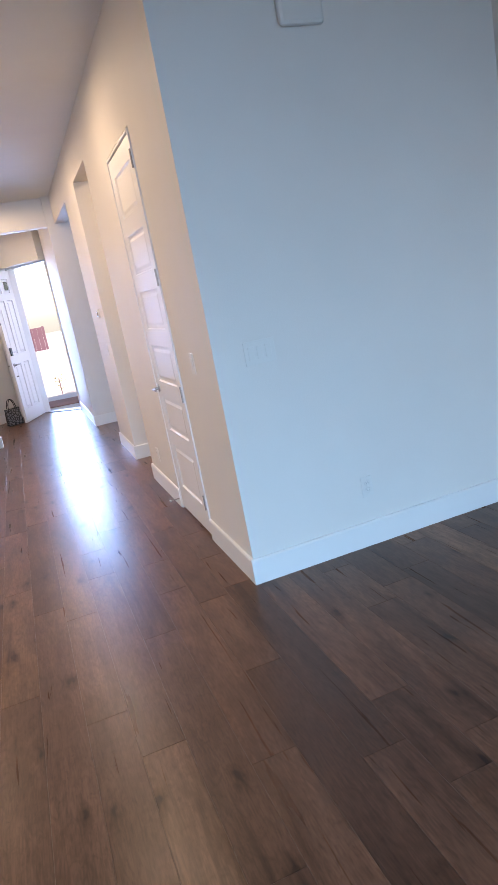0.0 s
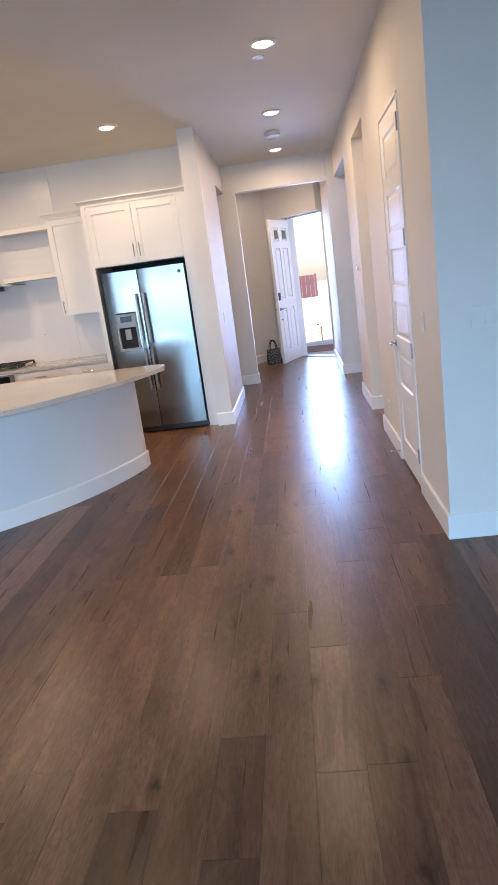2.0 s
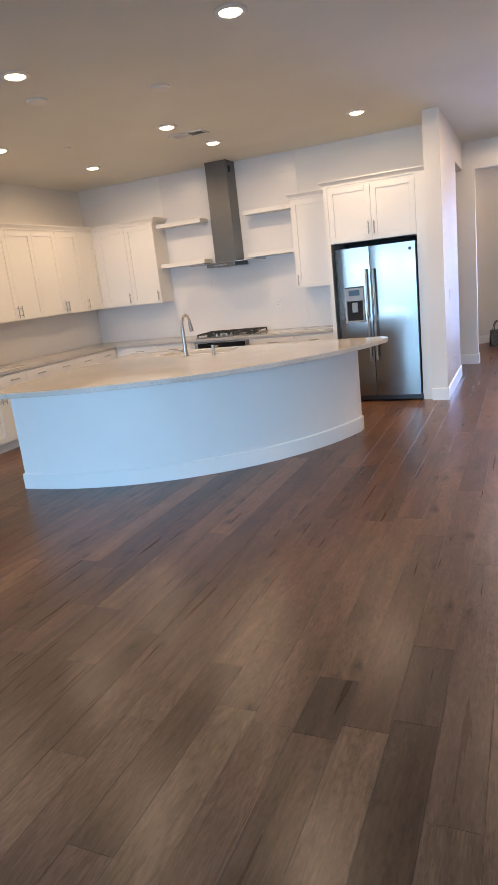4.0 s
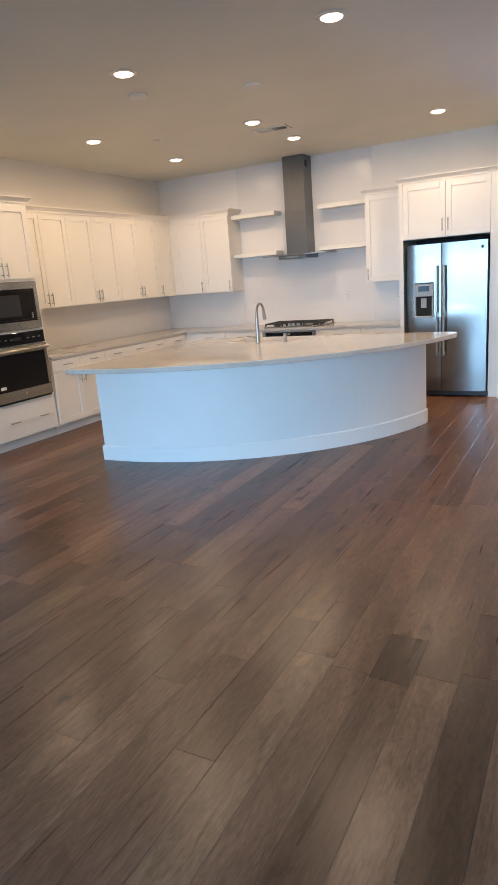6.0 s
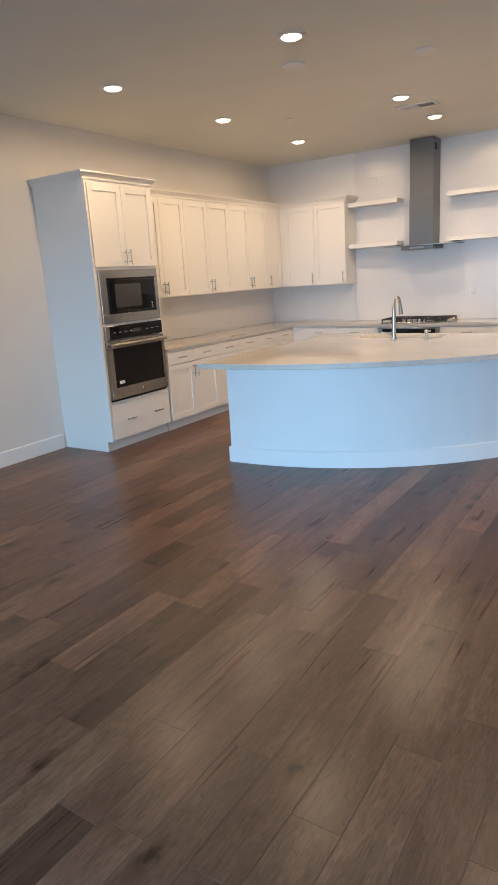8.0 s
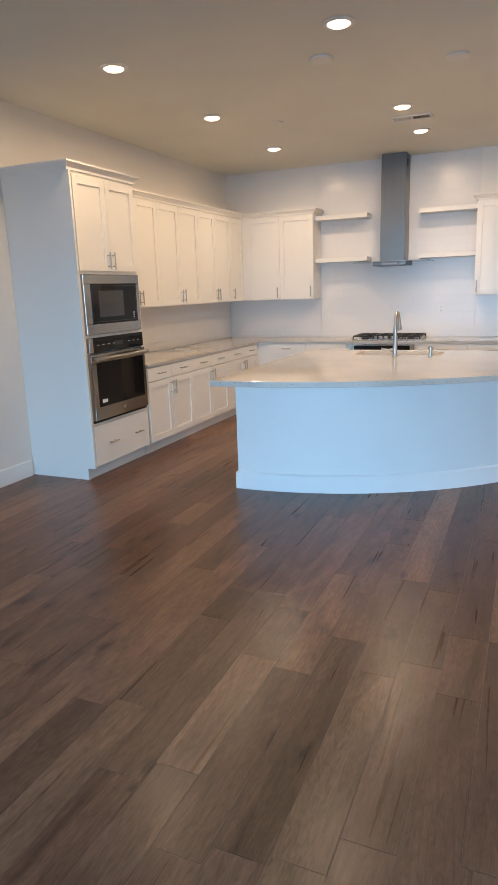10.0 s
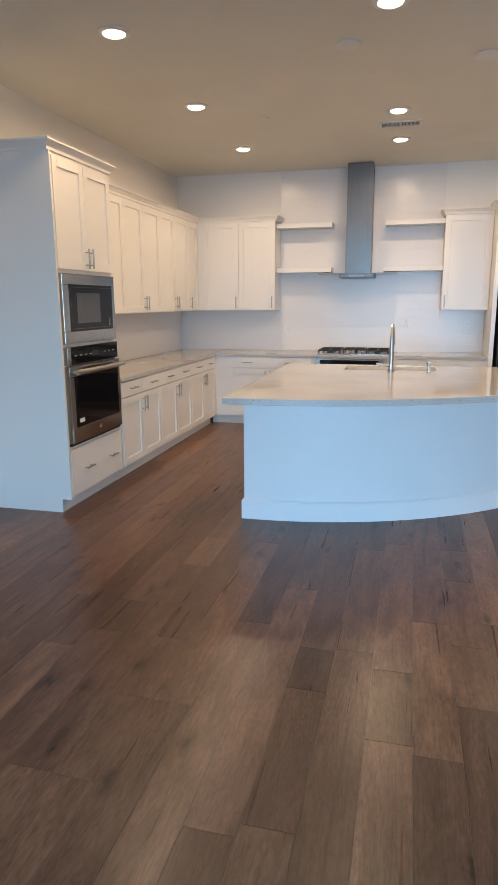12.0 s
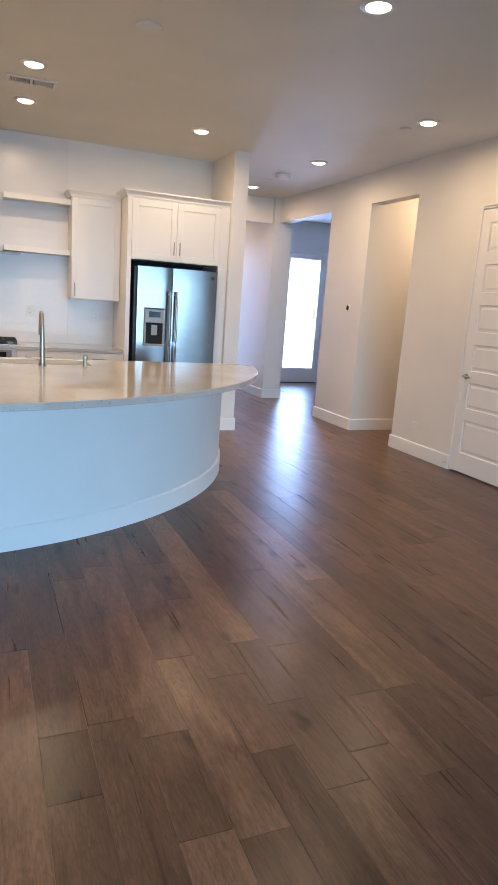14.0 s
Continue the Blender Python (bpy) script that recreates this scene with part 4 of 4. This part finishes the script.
part("face", lathe(bmesh.new(), [(0.031, 0.0), (0.031, 0.021), (0.026, 0.0225)], 32), BLACKGLASS, th, "dark glass face", rot, True)
ch = thing("door_chime", pose(2.095, YF, 2.76), "square white wall box with rounded corners, high on the wall", "door chime")
part("cover", one(-0.117, 0.117, -0.035, -0.001, -0.145, 0.145, 0.02), PLASTIC, ch)
part("back_plate", one(-0.10, 0.10, -0.006, -0.0005, -0.13, 0.13), PLASTIC, ch)
stop = thing("door_stop", pose(XW - BT, 4.99, 0.07, 0, 0, -90), "small sprung door stop on the baseboard", "door stop")
part("rod", rod(bmesh.new(), (0, 0, 0), (0, -0.065, 0), 0.004, 8), NICKEL, stop)
part("tip", rod(bmesh.new(), (0, -0.065, 0), (0, -0.078, 0), 0.008, 10), PLASTIC, stop)

# ceiling fittings
def disc(name, x, y, r, h, label, cat):
    t = thing(name, pose(x, y, H), label, cat)
    part("cover", lathe(bmesh.new(), [(r, -0.001), (r, -h * 0.6), (r * 0.9, -h), (r * 0.3, -h)]), PLASTIC, t, smooth=True)
    return t


disc("smoke_detector", 0.62, 7.78, 0.085, 0.045, "round white smoke detector on the hall ceiling", "smoke detector")
disc("sprinkler_cover", 0.60, 8.18, 0.045, 0.01, "small white concealed sprinkler cover", "sprinkler")
disc("sprinkler_cover", 0.59, 5.20, 0.045, 0.01, "small white concealed sprinkler cover", "sprinkler")
disc("sprinkler_cover", -3.61, 5.36, 0.035, 0.01, "small white concealed sprinkler cover", "sprinkler")
disc("speaker_cover", -2.75, 3.91, 0.080, 0.018, "low white round cover on the ceiling", "ceiling cover")
disc("speaker_cover", -1.90, 4.31, 0.080, 0.018, "low white round cover on the ceiling", "ceiling cover")
vent = thing("ceiling_vent", pose(-2.47, 5.85, H), "white louvred ceiling air vent", "air vent")
bm = bmesh.new()
box(bm, -0.19, 0.19, -0.09, -0.065, -0.012, -0.001)
box(bm, -0.19, 0.19, 0.065, 0.09, -0.012, -0.001)
box(bm, -0.19, -0.165, -0.065, 0.065, -0.012, -0.001)
box(bm, 0.165, 0.19, -0.065, 0.065, -0.012, -0.001)
box(bm, -0.01, 0.01, -0.065, 0.065, -0.012, -0.001)
part("frame", bm, PLASTIC, vent)
# No hole here: a flat dark sheet gives the shade behind the slats.
part("duct_shade", one(-0.165, 0.165, -0.065, 0.065, -0.003, -0.001), material("shade_grey", (0.10, 0.10, 0.10), 0.7)[0], vent, "flat dark sheet for the shade behind the slats")
for k in range(13):
    for s in (-1, 1):
        x = s * (0.022 + k * 0.0115)
        bm = bmesh.new()
        vs = [bm.verts.new(v) for v in ((x, -0.064, -0.0035), (x + 0.006 * s, -0.064, -0.0115), (x + 0.006 * s, 0.064, -0.0115), (x, 0.064, -0.0035), (x + 0.0015, -0.064, -0.0035), (x + 0.006 * s + 0.0015, -0.064, -0.0115), (x + 0.006 * s + 0.0015, 0.064, -0.0115), (x + 0.0015, 0.064, -0.0035))]
        for q in ((0, 1, 2, 3), (7, 6, 5, 4), (0, 4, 5, 1), (3, 2, 6, 7), (0, 3, 7, 4), (1, 5, 6, 2)):
            bm.faces.new([vs[i] for i in q])
        part("slat", bm, PLASTIC, vent)

# ---- entry ----
jr, jl = Vector((*JR, 0)), Vector((*JL, 0))
along = (jl - jr).normalized()
ang = math.degrees(math.atan2(along.y, along.x))
fw_ = (jl - jr).length
fd = thing("front_door", Matrix.Translation(jr) @ pose(0, 0, 0, 0, 0, ang), "white six-panel front door standing open into the entry", "door")
tagged(fd, kind="structure")
bm = bmesh.new()
box(bm, 0, 0.03, -0.15, 0.01, 0, 2.46, 0.002)
box(bm, fw_ - 0.03, fw_, -0.15, 0.01, 0, 2.46, 0.002)
box(bm, 0.03, fw_ - 0.03, -0.15, 0.01, 2.43, 2.46, 0.002)
part("frame", bm, TRIM, fd, "white door frame")
part("threshold", one(0.03, fw_ - 0.03, -0.15, 0.0, -0.012, 0.012, 0.003), NICKEL, fd, "metal threshold")
hinge = jl - along * 0.035
free = Vector((0.375, 11.22, 0))
dv = (free - hinge).normalized()
m = Matrix.Translation(hinge) @ pose(0, 0, 0, 0, 0, math.degrees(math.atan2(dv.y, dv.x)))
m = fd.matrix_basis.inverted() @ m
LW, LH = 0.80, 2.415
bm = bmesh.new()
xs_ = [0, 0.12, LW / 2 - 0.05, LW / 2 + 0.05, LW - 0.12, LW]
zs_ = [0.012, 0.22, 0.95, 1.10, 1.95, 2.06, 2.29, LH]
for side, y in ((1, 0.0), (-1, -0.044)):
    for i in range(5):
        for j in range(7):
            x0, x1, z0, z1 = xs_[i], xs_[i + 1], zs_[j], zs_[j + 1]
            quad = ((x0, y, z0), (x1, y, z0), (x1, y, z1), (x0, y, z1))
            loops = [[bm.verts.new(v) for v in quad]]
            if i in (1, 3) and j in (1, 3, 5):
                for inset, dy in ((0.010, 0.016), (0.026, 0.016), (0.046, 0.003)):
                    yy = y - dy * side
                    loops.append([bm.verts.new(v) for v in ((x0 + inset, yy, z0 + inset), (x1 - inset, yy, z0 + inset), (x1 - inset, yy, z1 - inset), (x0 + inset, yy, z1 - inset))])
                for p, q in zip(loops, loops[1:]):
                    for k in range(4):
                        bm.faces.new((p[k], p[(k + 1) % 4], q[(k + 1) % 4], q[k]))
            bm.faces.new(loops[-1])
box(bm, 0, LW, -0.0435, -0.0005, 0.010, 0.012)
box(bm, 0, LW, -0.0435, -0.0005, LH, LH + 0.001)
box(bm, -0.001, 0, -0.0435, -0.0005, 0.012, LH)
box(bm, LW, LW + 0.001, -0.0435, -0.0005, 0.012, LH)
leaf = part("leaf", bm, DOORPAINT, fd, "white panelled leaf", m)
for xa in (0.166, LW / 2 + 0.096):
    for ya in (-0.0015, -0.0465):
        part("light", one(xa, xa + LW / 2 - 0.262, ya, ya + 0.004, 2.106, 2.244), BLACKGLASS, leaf, "small dark glass light")
for side, y in ((1, 0.0), (-1, -0.044)):
    rr = pose(0, 0, 0, -90 * side)
    bm = bmesh.new()
    box(bm, LW - 0.10, LW - 0.04, y if side > 0 else y - 0.02, y + 0.02 if side > 0 else y, 1.09, 1.22, 0.004)
    part("deadbolt", bm, DARKPLASTIC, leaf, "dark smart deadbolt")
    bm = rod(bmesh.new(), (LW - 0.07, y, 0.94), (LW - 0.07, y + 0.05 * side, 0.94), 0.012)
    tube(bm, [(LW - 0.07, y + 0.05 * side, 0.94), (LW - 0.12, y + 0.056 * side, 0.94), (LW - 0.18, y + 0.05 * side, 0.938)], 0.009)
    rod(bm, (LW - 0.07, y, 0.94), (LW - 0.07, y + 0.008 * side, 0.94), 0.03, 20)
    part("lever", bm, NICKEL, leaf, "nickel lever", smooth=True)
    bm = rod(bmesh.new(), (LW - 0.07, y, 0.76), (LW - 0.07, y + 0.03 * side, 0.76), 0.012)
    part("lower_bolt", bm, NICKEL, leaf, smooth=True)

# tote bag
bag = thing("tote_bag", pose(0.19, 11.42, 0, 0, 0, 20), "black and white printed tote bag standing on the floor", "bag")
bm = bmesh.new()
pr = [(-0.11, -0.06), (0.11, -0.06), (0.12, 0.0), (0.11, 0.06), (-0.11, 0.06), (-0.12, 0.0)]
rings = []
for z, s, sy in ((0.0, 1.0, 1.0), (0.02, 1.05, 1.08), (0.12, 1.05, 1.0), (0.22, 1.0, 0.7), (0.27, 1.02, 0.5)):
    rings.append([bm.verts.new((x * s, y * sy, z)) for x, y in pr])
for a, b in zip(rings, rings[1:]):
    for k in range(6):
        bm.faces.new((a[k], a[(k + 1) % 6], b[(k + 1) % 6], b[k]))
bm.faces.new(rings[0][::-1])
bm.faces.new(rings[-1])
for f in bm.faces:
    f.material_index = 1 if sum(v.co.x for v in f.verts) / len(f.verts) > 0.02 else 0
bd = part("body", bm, [PRINT, FABRIC_BLACK], bag)
for y in (-0.035, 0.035):
    part("handle", tube(bmesh.new(), [(0.065 * math.cos(a), y, 0.25 + 0.17 * math.sin(a)) for a in (math.pi * k / 10 for k in range(11))], 0.007, 8), FABRIC_BLACK, bag, "dark loop handle", smooth=True)

# study door, glazed
gd = thing("glazed_door", pose(2.43, 11.42, 0), "white door with one tall glass pane, closed", "door")
tagged(gd, kind="structure")
bm = bmesh.new()
w = 0.88
box(bm, -0.03, 0.0, -0.02, 0.13, 0, 2.49, 0.002)
box(bm, w, w + 0.03, -0.02, 0.13, 0, 2.49, 0.002)
box(bm, -0.03, w + 0.03, -0.02, 0.13, 2.46, 2.52, 0.002)
part("frame", bm, TRIM, gd, "white door frame")
bm = bmesh.new()
box(bm, 0.004, 0.115, 0.0, 0.045, 0.012, 2.455, 0.002)
box(bm, w - 0.115, w - 0.004, 0.0, 0.045, 0.012, 2.455, 0.002)
box(bm, 0.115, w - 0.115, 0.0, 0.045, 0.012, 0.29, 0.002)
box(bm, 0.115, w - 0.115, 0.0, 0.045, 2.37, 2.455, 0.002)
lf = part("leaf", bm, DOORPAINT, gd, "white stile and rail leaf")
pn = part("pane", one(0.115, w - 0.115, 0.018, 0.026, 0.29, 2.37), GLASS, lf, "clear glass pane")
pn.visible_shadow = False
part("lever", rod(bmesh.new(), (0.06, 0, 0.95), (0.06, -0.055, 0.95), 0.01), NICKEL, gd, smooth=True)
part("sill", one(0, w, -0.01, 0.10, -0.012, 0.011), BLACK, gd, "dark sill")

# porch and street
mat_ob = part("door_mat", one(-0.75, 0.75, -0.45, 0.45, 0, 0.018, 0.004), MATFIBRE, None, "worn reddish brown door mat on the porch", pose(1.08, 13.05, -0.03, 0, 0, -14))
tagged(mat_ob, category="door mat")
gate = thing("board_gate", pose(0.95, 21.5, -0.14), "low dark red board gate behind a pale low block", "gate")
for k in range(6):
    part("board", one(-0.42 + k * 0.14, -0.284 + k * 0.14, 0, 0.03, 0.06, 1.5), REDWOOD, gate)
part("rail", one(-0.42, 0.42, 0.03, 0.07, 0.3, 0.4), REDWOOD, gate)
part("rail", one(-0.42, 0.42, 0.03, 0.07, 1.2, 1.3), REDWOOD, gate)
part("post", one(-0.50, -0.425, 0, 0.08, 0, 1.52), REDWOOD, gate)
part("post", one(0.425, 0.50, 0, 0.08, 0, 1.52), REDWOOD, gate)
# Plain block added for the pale vehicle that hides the gate's foot.
structure("pale_vehicle_block", one(-2.0, 4.0, 21.2, 21.35, -0.14, 0.66), CONCRETE, "pale low block standing in for a pale vehicle")
plant = thing("garden_plant", pose(1.22, 15.5, -0.14), "small yellowish garden shrub", "plant")
rng = random.Random(3)
bm = bmesh.new()
for k in range(60):
    a, r, z = rng.uniform(0, 6.28), rng.uniform(0.0, 0.18), rng.uniform(0.08, 0.42)
    c = Vector((r * math.cos(a), r * math.sin(a), z))
    d = Vector((math.cos(a), math.sin(a), rng.uniform(0, 0.8))).normalized() * rng.uniform(0.05, 0.10)
    s = Vector((-d.y, d.x, 0)).normalized() * 0.018
    vs = [bm.verts.new(c + v) for v in (Vector((0, 0, 0)), d * 0.5 + s, d, d * 0.5 - s)]
    bm.faces.new(vs)
part("leaves", bm, LEAF, plant)
part("stem", rod(bmesh.new(), (0, 0, 0), (0, 0, 0.35), 0.012, 6), REDWOOD, plant)

# ---- floor planks ----
# Board ends along the rows that the walk passes, by row (each 0.163 m wide, counted from x = 0.39).
ENDS = {-26: (1.82,), -25: (1.98, 2.29), -22: (1.53,), -20: (0.98, 2.62), -19: (1.73, 2.04), -18: (0.7, 2.06), -17: (1.49,), -15: (2.91,), -14: (1.99,),
        -13: (1.67, 2.37), -12: (1.50,), -11: (1.95,), -10: (0.30,), -9: (0.14, 0.59), -6: (1.64,), -5: (1.84,), -3: (1.32, 1.655), -1: (0.5, 1.47, 1.95), 2: (1.785, 3.25)}
# Boards of a markedly darker or paler cut, by row and first end.
CUTS = {(-25, 1.98): 0.52, (-20, 0.98): 1.3, (-19, 1.73): 0.5, (-3, 1.32): 0.48, (-11, 1.95): 0.92, (-13, 1.67): 0.8, (-18, 0.7): 0.78, (-1, 0.5): 0.5, (-1, 1.47): 0.72}


def planks():
    rng = random.Random(5)
    near, far, shared = [], [], {}
    width, joint = 0.163, 0.0012
    lengths = (0.45, 0.7, 0.95, 1.2, 1.45, 1.7, 1.95)
    for row in range(-35, 34):
        x = 0.39 + row * width
        cx = x + width / 2
        limit = 11.38 if cx > 1.27 else min(12.66 - cx, 12.4)
        ends = list(ENDS.get(row, (-4.5 + rng.random() * 1.4,)))
        while ends[0] > -4.5:
            ends.insert(0, ends[0] - rng.choice(lengths))
        while ends[-1] < 12.6:
            ends.append(ends[-1] + rng.choice(lengths))
        for y0, y1 in zip(ends, ends[1:]):
            tone = CUTS.get((row, y0), rng.choice((0.80, 0.9, 0.97, 1.03, 1.12)))
            y0, cy = max(y0, -4.5), (y0 + y1) / 2
            if cx > XE and cy < YF + 0.6 or y0 > limit - 0.1 or cx > 5.9:
                continue
            y1 = min(y1, limit)
            spot = (x, y0, y1 - y0, tone)
            near.append((abs(cx + 1.0) * 0.9 + abs(cy - 1.8), *spot)) if -4.3 < cx < 2.9 else far.append((0, *spot))
    near.sort()
    far += near[290:]

    def plank(bm, x, y, z, length):
        w, l = width - joint, length - joint
        c = 0.0007
        low = [bm.verts.new((x + a, y + b, z - 0.0013)) for a, b in ((0, 0), (w, 0), (w, l), (0, l))]
        mid = [bm.verts.new((x + a, y + b, z - c)) for a, b in ((0, 0), (w, 0), (w, l), (0, l))]
        top = [bm.verts.new((x + a, y + b, z)) for a, b in ((c, c), (w - c, c), (w - c, l - c), (c, l - c))]
        bm.faces.new(top)
        for k in range(4):
            n = (k + 1) % 4
            bm.faces.new((mid[k], mid[n], top[n], top[k]))
            bm.faces.new((low[k], low[n], mid[n], mid[k]))

    base = thing("plank_floor", pose(0, 0, 0), "wide mid-brown hand-scraped plank floor with knots and bevelled joints", "floor")
    tagged(base, kind="structure")
    for _, x, y, length, tone in near[:290]:
        key = round(length, 3)
        if key not in shared:
            bm = bmesh.new()
            plank(bm, 0, 0, 0, key)
            shared[key] = mesh("plank", bm, WOOD)
        board = part("plank", shared[key], None, base, "", pose(x, y, -0.0003 * rng.random()))
        board.color = (tone, tone, tone, 1)
    bm = bmesh.new()
    for _, x, y, length, _ in far:
        plank(bm, x, y, -0.0003 * rng.random(), length)
    tagged(part("planks_beyond", bm, WOOD, base), kind="stuff")


planks()
